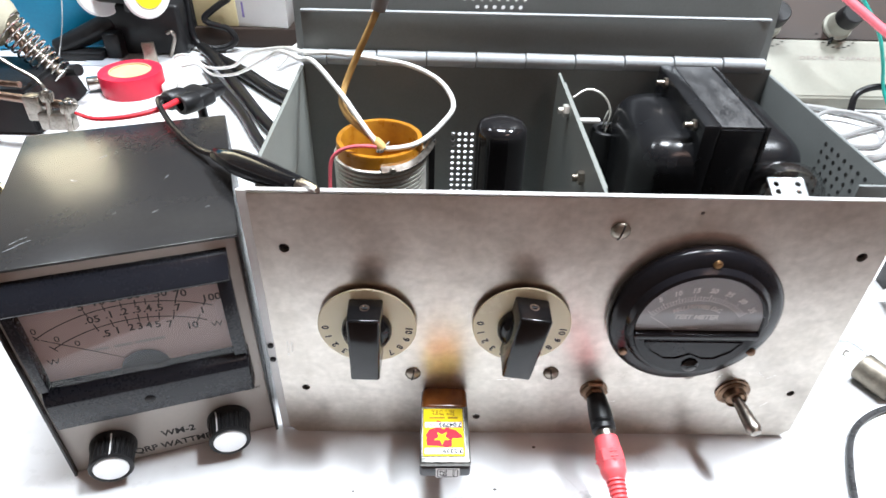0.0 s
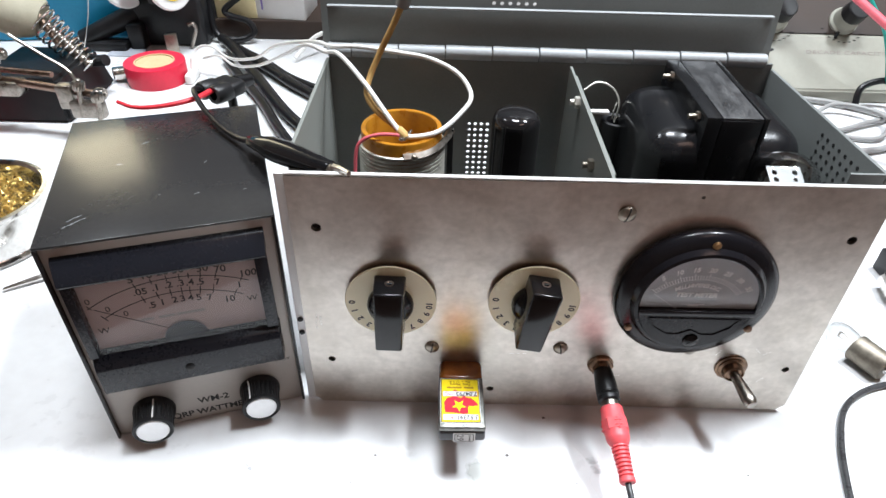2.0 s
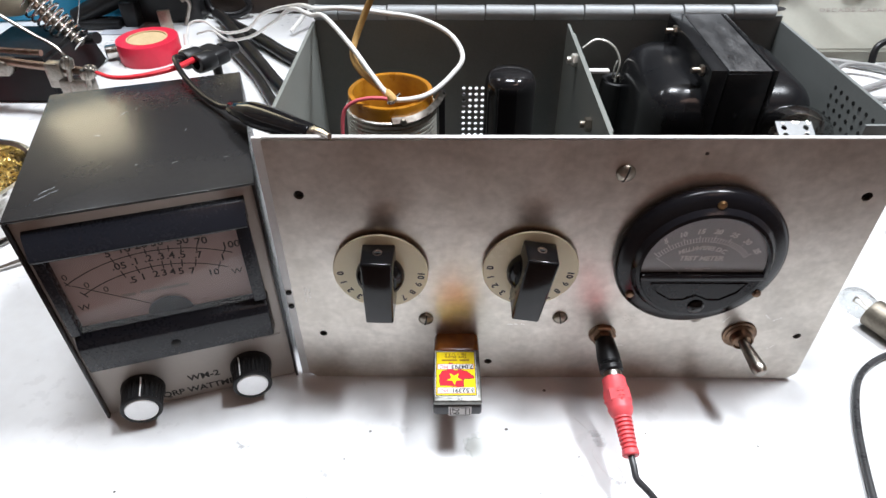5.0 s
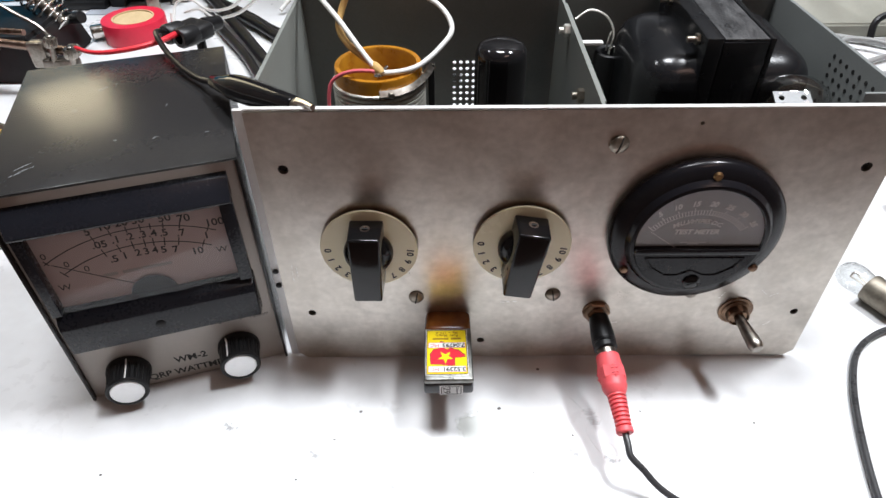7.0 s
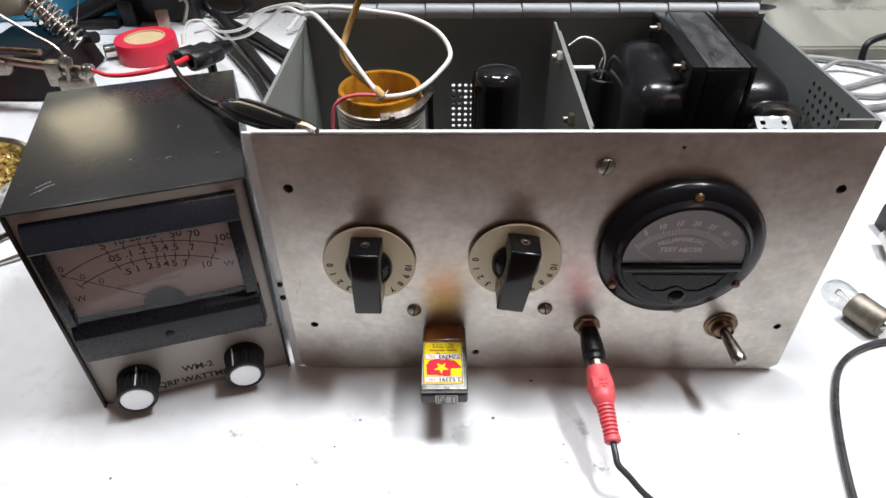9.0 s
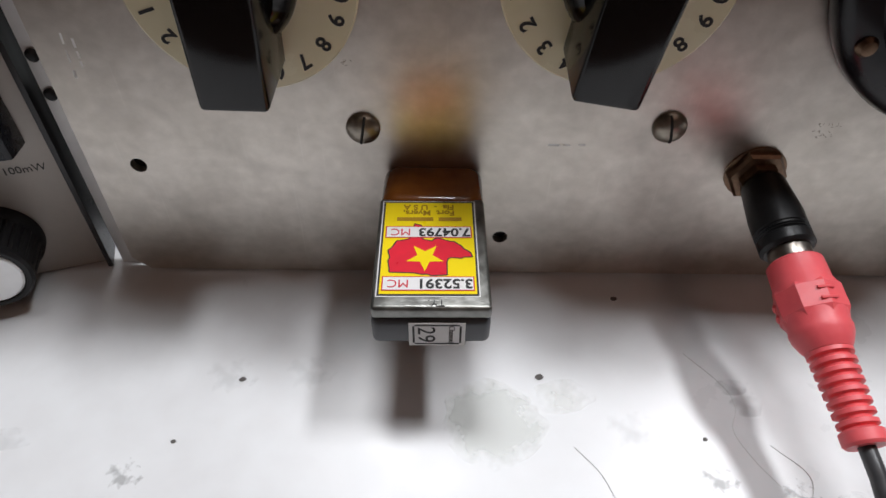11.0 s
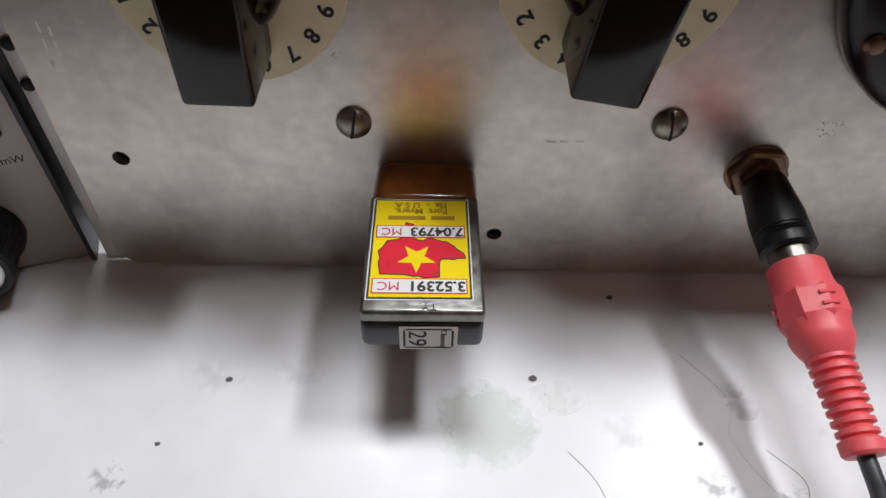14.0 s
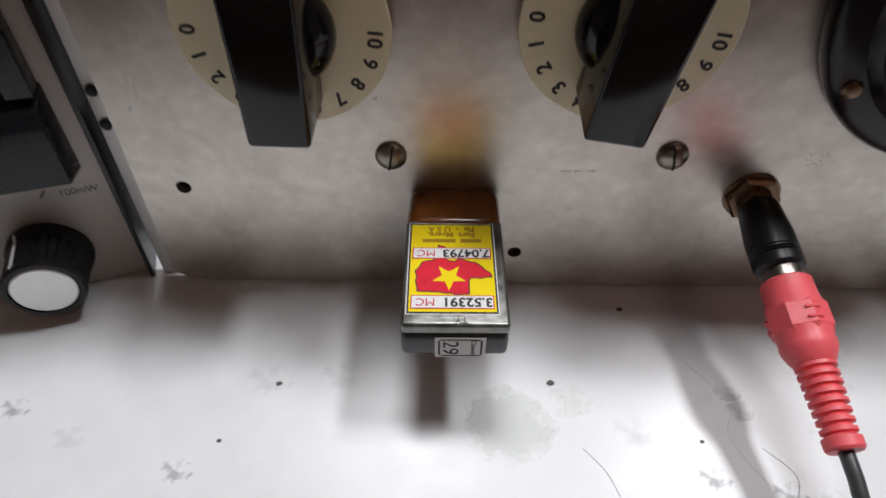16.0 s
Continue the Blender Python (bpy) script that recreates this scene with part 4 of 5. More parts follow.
part("base", lathe([(0, 0), (1.2, 0), (1.2, 1.1), (0, 1.1)], seg=30), BLACKM, gt, "black base")
part("mica_plate", plate([(-0.75, -0.45), (0.75, -0.45), (0.75, 0.45), (-0.75, 0.45)], [(-0.45, 0.15, 0.12), (0.45, 0.15, 0.12), (-0.45, -0.2, 0.12), (0.4, -0.2, 0.1)], 0.06, lambda x, y, d: (x, y, 7.2 + d + 0.45 * y)), MICA, gt, "whitish mica plate")
for x in (-0.4, 0.4):
    part("anode", box(x - 0.28, x + 0.28, -0.35, 0.35, 2.2, 7.0, 0.05), STEEL, gt, "grey metal anode")

# wires at the coil
whole("coil_wire", sweep([(-16.6, 40.0, 1.6), (-14.6, 38.6, 2.4), (-11.5, 33.6, 3.5), (-7.2, 26.4, 6.5), (-3.2, 19.2, 10.2), (-0.6, 13.6, 12.85), (0.7, 12.0, 13.1), (1.6, 10.8, 13.45), (3.1, 8.2, 13.15), (4.2, 6.8, 12.3), (5.0, 6.1, 11.6), (5.6, 6.1, 11.45), (6.7, 6.6, 11.5), (7.7, 7.7, 11.9), (8.2, 8.6, 12.4), (7.6, 10.0, 12.9), (6.2, 11.0, 13.25), (4.5, 11.4, 13.4), (2.4, 11.8, 13.5), (1.0, 12.3, 13.3), (-0.4, 14.0, 12.9), (-4.0, 20, 10.4), (-7.6, 27, 6.8), (-12, 34, 4.0), (-15.2, 38.8, 3.2), (-17, 39.8, 2.6), (-17.4, 39.0, 1.3)], 0.115, 12), WIREWHITE, "white vinyl wire looping over the coil and cabinet edge", "wire")
aw = thing("antenna_lead", 4.8, 8, 11.3, label="tan cloth-covered lead rising from the coil to a grey clip", category="wire")


def awp(name, bm, m, label=""):
    bmesh.ops.translate(bm, vec=(-4.8, -8, -11.3), verts=bm.verts)
    return part(name, bm, m, aw, label)


awp("lead", sweep([(5.15, 6.2, 11.5), (4.6, 6.6, 11.75), (3.7, 7.3, 12.2), (3.25, 8.0, 12.65), (3.35, 8.6, 13.2), (3.8, 8.9, 14.2), (4.5, 9, 15.6), (4.85, 9, 16.35)], 0.15, 12), WIRETAN)
awp("splice", lathe([(0.1, 0), (0.2, 0.15), (0.22, 0.5), (0.14, 0.75)], (4.75, 6.4, 11.75), (0.6, -0.6, -0.35), 12), WIRETAN, "taped splice")
awp("clip", lathe([(0, 0), (0.3, 0), (0.34, 0.2), (0.34, 2.2), (0.2, 2.6), (0, 2.6)], (4.9, 9.0, 16.4), (0.33, 0, 1), 18), GREYCABLE, "grey clip sleeve")
awp("tail", sweep([(5.6, 9.0, 18.7), (6.0, 9.4, 20.5), (6.2, 11.5, 24), (6.2, 14.6, 28.1), (6.2, 16.5, 27.2)], 0.12, 8), GREYCABLE)
whole("pink_wire", sweep([(2.75, 5.0, 7.5), (2.8, 5.6, 9.5), (2.9, 5.9, 10.8), (3.25, 6.0, 11.3), (3.9, 6.0, 11.55), (4.6, 6.0, 11.58), (5.1, 6.0, 11.5)], 0.085, 10), WIREPINK, "thin pink wire bent over the coil rim", "wire")

# ---- wattmeter ----
wm = thing("wattmeter", -7.75, -2.48, 0, 17.5, "black metal wattmeter box with a rose-tinted meter and two knobs", "wattmeter")
WW, WD, WH = 8.55, 10.3, 11.08
part("cover_top", box(0, WW, 0, WD, WH - 0.12, WH, 0.05), CASE, wm, "black enamel cover, scratched")
top_marks = bmesh.new()
for x, y, dx, dy in ((1.0, 1.5, 0.5, 0.35), (1.15, 1.3, 0.5, 0.3), (0.9, 1.1, 0.35, 0.2), (4.2, 2.6, 0.12, 0.02), (5.6, 2.3, 0.2, 0.12), (6.0, 4.8, 0.1, 0.2), (2.4, 5.6, 0.25, -0.1), (7.5, 2.2, 0.15, 0.0), (3.3, 7.2, 0.3, 0.2)):
    sweep([(x, y, WH + 0.001), (x + dx * 0.5, y + dy * 0.6, WH + 0.001), (x + dx, y + dy, WH + 0.001)], 0.007, 5, True, 4, top_marks)
tagged(part("scratches", top_marks, HINGE, wm, "fine pale scratches"), kind="stuff")
part("cover_side", box(0, 0.12, 0, WD, 0.02, WH - 0.125, 0.03), CASE, wm)
part("cover_side", box(WW - 0.12, WW, 0, WD, 0.02, WH - 0.125, 0.03), CASE, wm)
part("back_panel", box(0.13, WW - 0.13, WD - 0.3, WD - 0.15, 0.05, WH - 0.13), PANELWM, wm)
part("base_pan", box(0.13, WW - 0.13, 0.6, WD - 0.31, 0.05, 0.2), PANELWM, wm)
part("front_panel", box(0.13, WW - 0.13, 0.2, 0.32, 0.05, WH - 0.13, 0.02), PANELWM, wm, "beige-grey metal front")
def profiled(profile, x0, x1, bev, taper=0.0):
    """A bar along x with a (y, z) profile; its front is shorter by taper at each end."""
    bm = bmesh.new()
    ends = [[bm.verts.new((x + (taper if k == 0 else -taper) * (y < -0.1), y, z)) for y, z in profile] for k, x in enumerate((x0, x1))]
    for e in ends:
        bm.faces.new(e)
    n = len(profile)
    for i in range(n):
        bm.faces.new((ends[0][i], ends[0][(i + 1) % n], ends[1][(i + 1) % n], ends[1][i]))
    bmesh.ops.bevel(bm, geom=bm.edges[:], offset=bev, segments=2, affect="EDGES", profile=0.5)
    return bm


bez = part("meter_bezel", profiled([(0.19, 3.5), (-0.5, 3.58), (-0.55, 5.0), (-0.4, 5.3), (0.19, 5.62)], 0.4, 8.05, 0.05, 0.1), BLUEBLK, wm, "dark blue-black meter housing")
part("visor", profiled([(0.19, 9.5), (-0.56, 9.5), (-0.6, 9.62), (-0.05, 10.38), (0.19, 10.5)], 0.4, 8.05, 0.03, 0.08), BLUEBLK, bez)
part("jamb", box(0.45, 0.8, -0.35, 0.19, 5.56, 9.44, 0.04), BLUEBLK, bez)
part("jamb", box(7.5, 8.0, -0.35, 0.19, 5.56, 9.44, 0.04), BLUEBLK, bez)
bm = bmesh.new()
bm.faces.new([bm.verts.new(v) for v in ((0.8, 0.17, 5.5), (7.5, 0.17, 5.5), (7.5, 0.17, 9.5), (0.8, 0.17, 9.5))])
part("scale_card", bm, SCALE_ROSE, bez, "rose-grey printed scale")
CX, CZ = 4.15, 2.6
ink = bmesh.new()
ink = join(ink, arc_band(CX, CZ, 6.1, 61, 122, 0.045, 0.16), arc_band(CX, CZ, 5.35, 60.5, 121, 0.045, 0.16))
LOGS = [0, 0.31, 0.41, 0.50, 0.575, 0.63, 0.70, 0.79, 0.95]
for f in LOGS:
    a = radians(121 - 60 * f)
    bar2(CX + 5.97 * math.cos(a), CZ + 5.97 * math.sin(a), CX + 6.25 * math.cos(a), CZ + 6.25 * math.sin(a), 0.045, 0.16, ink)
    bar2(CX + 5.17 * math.cos(a), CZ + 5.17 * math.sin(a), CX + 5.55 * math.cos(a), CZ + 5.55 * math.sin(a), 0.045, 0.16, ink)


def on_arc(word, f, rad, size):
    a = radians(121 - 60 * f)
    letters(word, size, facing_front(CX + rad * math.cos(a), 0.16, CZ + rad * math.sin(a), 0), ink, thick=0.004, bold=0.008)


for word, f in (("5", 0.31), ("10", 0.40), ("20", 0.49), ("30", 0.575), ("50", 0.71), ("70", 0.81), ("100", 0.975)):
    on_arc(word, f, 6.45, 0.47)
for word, f in ((".05", 0.32), (".1", 0.42), (".2", 0.50), (".3", 0.575), (".4", 0.635), (".5", 0.70), (".7", 0.80), ("1", 0.955)):
    on_arc(word, f, 5.76, 0.45)
for word, f in ((".5", 0.34), ("1", 0.42), ("2", 0.512), ("3", 0.57), ("4", 0.63), ("5", 0.69), ("7", 0.77), ("10", 0.925)):
    on_arc(word, f, 4.95, 0.45)
for x, z in ((1.02, 8.15), (1.62, 7.62), (2.2, 7.25)):
    letters("0", 0.4, facing_front(x, 0.16, z), ink, thick=0.004)
letters("W", 0.42, facing_front(1.2, 0.16, 6.55), ink, thick=0.004)
letters("W", 0.42, facing_front(7.1, 0.16, 6.95), ink, thick=0.004)
part("scale_marks", ink, INK, bez, "black printed power scales")
mk = bmesh.new()
for k, w in enumerate((0.5, 0.65, 1.1)):
    x = 2.9 + (0, 0.75, 1.7)[k]
    bar2(x - w / 2, 6.78, x + w / 2, 6.78, 0.16, 0.16, mk)
part("maker_mark", mk, INKGREY, bez, "faint grey printed maker mark")
bm = bmesh.new()
bm.faces.new([bm.verts.new((4.2 + 0.88 * math.cos(a), 0.1, 5.55 + 0.85 * math.sin(a))) for a in (math.pi * k / 20 for k in range(21))])
part("movement_cover", bm, BLACKM, bez, "dark half-round shield")
part("needle", bar2(4.1, 5.8, 1.15, 7.75, 0.04, 0.12), INK, bez)
bm = bmesh.new()
bm.faces.new([bm.verts.new(v) for v in ((0.8, -0.15, 5.55), (7.5, -0.15, 5.55), (7.5, -0.2, 9.45), (0.8, -0.2, 9.45))])
w = part("window", bm, WINDOW, bez)
w.visible_shadow = False
part("zero_screw", lathe([(0.2, 0), (0.2, 0.05), (0.12, 0.09), (0, 0.09)], (4.05, -0.51, 4.3), (0, -1, 0), 16), BLACKM, bez)
part("screw_slot", bar2(3.9, 4.3, 4.2, 4.3, 0.05, -0.605), INK, bez)
ink = letters("WM-2", 0.52, facing_front(4.45, 0.195, 1.24), thick=0.004, bold=0.012)
letters("QRP WATTMETER", 0.5, facing_front(4.5, 0.195, 0.5), ink, thick=0.004, bold=0.012)
for x0, z0, x1, z1 in ((5.95, 3.05, 6.15, 2.85), (7.1, 3.05, 6.95, 2.85)):
    bar2(x0, z0, x1, z1, 0.04, 0.192, ink)
part("panel_words", ink, INK, wm, "black printed words")
bm = letters("100mW", 0.25, facing_front(7.75, 0.195, 2.9), thick=0.004)
part("range_mark", bm, INK, wm)
for kx, kz, tick in ((1.86, 1.3, 80), (6.56, 1.28, 118)):
    prof = [(0.92, 0, 0), (0.92, 0.2, 0), (0.88, 0.26, 0), (0.87, 0.3, 0.045), (0.84, 1.08, 0.045), (0.86, 1.1, 0), (0.86, 1.2, 0), (0.8, 1.26, 0), (0.72, 1.26, 0), (0.71, 1.22, 0)]
    k = part("knob", fluted(prof, (kx, 0.18, kz), (0, -1, 0), 26), BLACKM, wm, "black knob with bright cap")
    part("cap", lathe([(0, 0), (0.68, 0), (0.68, 0.02), (0.64, 0.05), (0, 0.05)], (kx, -1.045, kz), (0, -1, 0), 40), mat("spun_aluminium_cap", (0.88, 0.88, 0.88), (0.8, 0.8, 0.8), 0.35, 0.6), k, "bright aluminium cap")
    a = radians(tick)
    part("pointer_line", sweep([(kx + 0.93 * math.cos(a), 0.0, kz + 0.93 * math.sin(a)), (kx + 0.87 * math.cos(a), -0.2, kz + 0.87 * math.sin(a)), (kx + 0.85 * math.cos(a), -1.0, kz + 0.85 * math.sin(a))], 0.035, 6, False), INKWHITE, k, "white pointer line")

# adapter behind the wattmeter and its leads
ad = thing("banana_adapter", -5.15, 12.0, 10.1, 60, "black plug adapter with two binding posts behind the wattmeter", "adapter")
part("body", box(-0.2, 1.2, -0.85, 0.85, 0.35, 1.15, 0.28, 3), BLACKM, ad)
for y in (0.45, -0.5):
    part("post", lathe([(0, 0), (0.46, 0), (0.5, 0.1), (0.5, 0.95), (0.44, 1.05), (0.27, 1.05), (0.25, 0.5), (0, 0.5)], (0.1, y, 0.8), (-1, 0, 0.1), 22), BLACKM, ad)
part("shank", rod((1.1, 0, 0.75), (2.2, 0, 0.6), 0.42, 0.34, seg=18, bev=0.05), RUBBER, ad)
part("support", rod((1.0, 0.4, -10.1), (1.0, 0.4, 0.4), 0.25), RUBBER, ad, "black cable below")
cl = thing("alligator_clip_lead", 1.0, 2.0, 11.3, label="black alligator clip lead gripping the panel's top edge", category="clip lead")


def clp(name, bm, m, label="", parent=None):
    bmesh.ops.translate(bm, vec=(-1.0, -2.0, -11.3), verts=bm.verts)
    return part(name, bm, m, parent or cl, label)


C0, C1 = Vector((-1.55, 4.75, 11.75)), Vector((3.5, -0.1, 13.0))
cax = (C1 - C0).normalized()
clp("boot", lathe([(0, 0), (0.24, 0), (0.3, 0.08), (0.32, 0.5), (0.36, 0.6), (0.38, 1.0), (0.5, 1.6), (0.53, 2.0), (0.53, 3.0), (0.47, 4.0), (0.4, 5.0), (0.34, 5.9), (0.3, 6.0), (0, 6.0)], C0, cax, 24), mat("black_gloss_vinyl", (0.006, 0.006, 0.007), (0.01, 0.01, 0.011), 0.1, rvar=0.03), "glossy black rubber boot")
clp("jaw", join(sweep([C0 + cax * 6.2 + Vector((0, 0, 0.12)), C0 + cax * 6.6 + Vector((0, 0, 0.16)), C1 + Vector((0, -0.12, 0.2))], 0.22, 8, r2=0.1), sweep([C0 + cax * 6.2 - Vector((0, 0, 0.14)), C0 + cax * 6.6 - Vector((0, 0, 0.18)), C1 + Vector((0, 0.2, -0.1))], 0.16, 8, r2=0.08)), CHROME, "bright metal jaws")
clp("jaw_sleeve", lathe([(0.27, 0), (0.28, 0.04), (0.26, 0.4), (0.24, 0.45), (0, 0.45)], C0 + cax * 5.95, cax, 16), NICKEL, "dull metal sleeve")
clp("wire", sweep([C0 + cax * 0.1, C0 - cax * 1.2 + Vector((0, 0, -0.1)), (-3.5, 6.7, 11.4), (-4.7, 8.2, 11.5), (-5.5, 9.4, 11.75), (-5.9, 10.4, 11.6), (-5.9, 11.3, 11.2)], 0.13, 10), RUBBER, "thin black wire")
whole("red_lead", sweep([(-5.5, 11.6, 10.95), (-5.35, 11.0, 11.2), (-5.6, 9.9, 11.35), (-6.5, 9.1, 11.35), (-7.6, 8.75, 11.3), (-8.5, 8.75, 11.3), (-9.3, 9.05, 11.4)], 0.165, 10, r2=0.09), WIRERED, "red vinyl lead reaching along the wattmeter's rear edge", "wire")

# ---- behind, to the side of the cabinet ----
for pts, r, lab in (
    (((-17.1, 49.7, 0.6), (-12.8, 44.3, 0.9), (-9.9, 41.2, 0.8), (-6.3, 37.4, 0.6), (0, 32, 0.6), (9, 30, 0.6)), 0.5, "thick black power cable behind the cabinet"),
    (((-16.5, 47.6, 1.5), (-14.8, 45.2, 1.5), (-10.4, 38.5, 0.8), (-6.5, 32.0, 0.6), (-2.6, 27.0, 0.6), (2, 22, 0.6), (9, 20, 0.6)), 0.5, "thick black power cable curling behind the cabinet"),
    (((-15.4, 44.5, 0.6), (-13.6, 41.3, 0.6), (-9.5, 34.8, 0.5), (-6.6, 29.2, 0.5), (-2.5, 22.5, 0.5), (2, 18, 0.5), (9, 17, 0.5)), 0.42, "thick black power cable on the bench"),
    (((-15.1, 47.7, 0.5), (-11.0, 43.6, 0.5), (-7.4, 39.6, 0.5), (-2, 36, 0.5), (5, 34, 0.5)), 0.4, "black cable lying behind the cabinet"),
):
    whole("power_cable", sweep([(x, y - 1.8, z) for x, y, z in pts], r, 14), RUBBER, lab, "cable", "power cables")
pc = thing("white_plug", -17.4, 38.5, 0, label="white plug and wire standing on the bench", category="plug")
part("body", box(-0.36, 0.36, -1.4, 1.0, 0.0, 1.0, 0.2, 3), WIREWHITE, pc)
part("sleeve", rod((0, 0.3, 0.9), (0, 0.6, 1.9), 0.26, 0.18, seg=12), WIREWHITE, pc)
whole("white_cable", sweep([(-8.5, 43.5, 0.5), (-6.5, 46, 2.0), (-3.6, 47, 2.2), (-2.6, 44.5, 1.4), (0, 43, 0.5), (4, 45, 0.4)], 0.22, 10), WIREWHITE, "white cable looping behind the cabinet", "wire")
bn = thing("coax_adapter", -4.5, 41, 0, 30, "pair of nickel coax adapters on the bench", "connector")
part("barrel", rod((0, 0, 0.8), (2.6, 0.4, 0.8), 0.8, seg=18, bev=0.1), CHROME, bn)
part("nut", lathe([(0.95, 0), (0.95, 0.8), (0, 0.8)], (0.6, 0.1, 0.8), (1, 0.15, 0), 6), CHROME, bn)

tp = thing("tape_roll", -20.7, 38.2, 0, label="roll of red vinyl electrical tape on the bench", category="tape")
part("tape", lathe([(1.85, 0), (2.75, 0), (2.78, 0.1), (2.78, 1.8), (2.75, 1.9), (1.85, 1.9), (1.85, 0)], seg=56), REDTAPE, tp)
part("core", lathe([(1.7, 0.02), (1.84, 0.02), (1.84, 1.92), (1.7, 1.92), (1.7, 0.02)], seg=48), CARD, tp, "tan cardboard core")
part("core_disc", lathe([(0, 0.0), (1.69, 0.0), (1.69, 1.8), (0, 1.8)], seg=40), CARD, tp, "tan card filling the core")
tp2 = thing("tape_roll", -34.0, 25.0, 0, label="second red tape roll at the bench's far side", category="tape")
part("tape", lathe([(1.8, 0), (2.7, 0), (2.75, 0.1), (2.75, 1.8), (2.7, 1.9), (1.8, 1.9), (1.8, 0)], seg=40), REDTAPE, tp2)

# solder tip cleaner
tn = thing("tip_cleaner_tin", -22.6, 12.7, 0, label="round tin filled with curly brass wool", category="tin")
part("tin", lathe([(0, 0), (4.3, 0), (4.45, 0.15), (4.4, 0.4), (4.3, 0.5), (4.3, 2.7), (4.5, 2.95), (4.5, 3.15), (4.25, 3.2), (4.1, 3.0), (4.1, 0.3), (0, 0.3)], seg=60), CHROME, tn, "bright rolled-rim tin")
rnd = random.Random(11)
bm = bmesh.new()
for k in range(720):
    a, rr = rnd.uniform(0, 6.28), 3.9 * math.sqrt(rnd.random())
    c = Vector((rr * math.cos(a), rr * math.sin(a), 1.9 + 1.2 * (1 - (rr / 4.1) ** 2) + rnd.uniform(-0.3, 0.2)))
    u = Vector((rnd.gauss(0, 1), rnd.gauss(0, 1), rnd.gauss(0, 0.5))).normalized()
    v = u.cross(Vector((rnd.gauss(0, 1), rnd.gauss(0, 1), rnd.gauss(0, 1)))).normalized()
    R = rnd.uniform(0.1, 0.32)
    prev = None
    a0 = rnd.uniform(0, 6.28)
    wv = u.cross(v) * rnd.uniform(0.03, 0.065)
    for i in range(9):
        t = a0 + i * 0.6
        p = c + R * (math.cos(t) * u + math.sin(t) * v) + wv * i * 0.6
        p.z = max(p.z, 0.6)
        q = (bm.verts.new(p - wv), bm.verts.new(p + wv))
        if prev:
            bm.faces.new((prev[0], q[0], q[1], prev[1]))
        prev = q
part("brass_wool", bm, BRASSW, tn, "curly golden brass shavings", 180)
tw = thing("tweezers", -18.5, 7.4, 0, label="steel tweezers lying beside the tin", category="tweezers")
for s in (-1, 1):
    part("arm", sweep([(0, 0.05 * s, 0.2), (1.6, 1.1 + 0.15 * s, 0.25), (4.5, 3.2 + 0.35 * s, 0.25), (6.5, 4.6, 0.25)], 0.08, 6, r2=0.22), CHROME, tw)

# helping-hand stand with soldering iron
hh = thing("helping_hand_stand", -29, 33, 0, label="black helping-hand stand with copper rod, clamps and spring holder", category="stand")


def hhp(name, bm, m, label=""):
    bmesh.ops.translate(bm, vec=(29, -33, 0), verts=bm.verts)
    return part(name, bm, m, hh, label)


bm = box(-32.5, -24.5, 28.6, 37.5, 0, 3.6, 0.0)
for v in bm.verts:
    if v.co.z > 1:
        v.co.x = -29 + (v.co.x + 29) * 0.85
        v.co.y = 33 + (v.co.y - 33) * 0.85
bmesh.ops.bevel(bm, geom=bm.edges[:], offset=0.3, segments=2, affect="EDGES")
hhp("base", bm, BLACKM, "black cast iron base")
hhp("rod", rod((-37, 28.5, 5.0), (-20.5, 26.4, 3.8), 0.33, seg=14), COPPER, "tarnished copper rod")
hhp("rod", rod((-36, 30.0, 4.6), (-25, 29.0, 4.2), 0.25, seg=14), COPPER, "tarnished copper rod")
for p, q in (((-28.2, 27.2, 3.4), (-28.0, 27.3, 6.6)), ((-29.4, 27.6, 6.2), (-26.8, 27.2, 6.6)), ((-21.6, 25.7, 2.2), (-21.2, 26.0, 5.2)), ((-22.6, 26.6, 3.9), (-19.4, 26.2, 3.9)), ((-20.0, 25.2, 2.2), (-19.7, 25.4, 4.6)), ((-31.5, 29.8, 4.6), (-31.3, 29.9, 7.2))):
    hhp("clamp_screw", rod(p, q, 0.2, seg=12, bev=0.05), NICKEL, "worn nickel clamp screw")
    a = Vector(q) - (Vector(q) - Vector(p)).normalized() * 0.9
    hhp("thumb_nut", fluted([(0.42, 0, 0.05), (0.46, 0.1, 0.05), (0.46, 0.6, 0.05), (0.4, 0.7, 0.05)], a, Vector(q) - Vector(p), 10), NICKEL, "knurled thumb nut")
hhp("clamp_plate", box(-22.4, -19.8, 25.6, 26.5, 2.0, 3.4, 0.2), NICKEL, "worn nickel clamp plate")
hhp("clamp_plate", box(-29.6, -26.6, 26.6, 28.2, 3.2, 4.4, 0.25), NICKEL, "worn nickel clamp plate")
hhp("clamp_plate", box(-23.3, -22.0, 25.9, 26.9, 2.6, 4.6, 0.2), NICKEL, "worn nickel clamp plate")
hhp("guard_rod", sweep([(-26.6, 34.0, 4.6), (-27.6, 34.4, 6.6), (-29.0, 35.0, 9.0), (-30.8, 35.6, 12.0)], 0.28, 10), COPPER, "tarnished bent rod")
S0, S1 = Vector((-24.8, 34.5, 2.7)), Vector((-28.6, 35.2, 7.0))
sm = basis(S1 - S0)
SL = (S1 - S0).length
pts = [S0 + sm @ Vector(((0.95 + 0.6 * k / 160) * math.cos(2 * math.pi * k / 12), (0.95 + 0.6 * k / 160) * math.sin(2 * math.pi * k / 12), SL * k / 128)) for k in range(129)]
hhp("spring", sweep(pts, 0.105, 8, False), CHROME, "coiled wire spring holder")
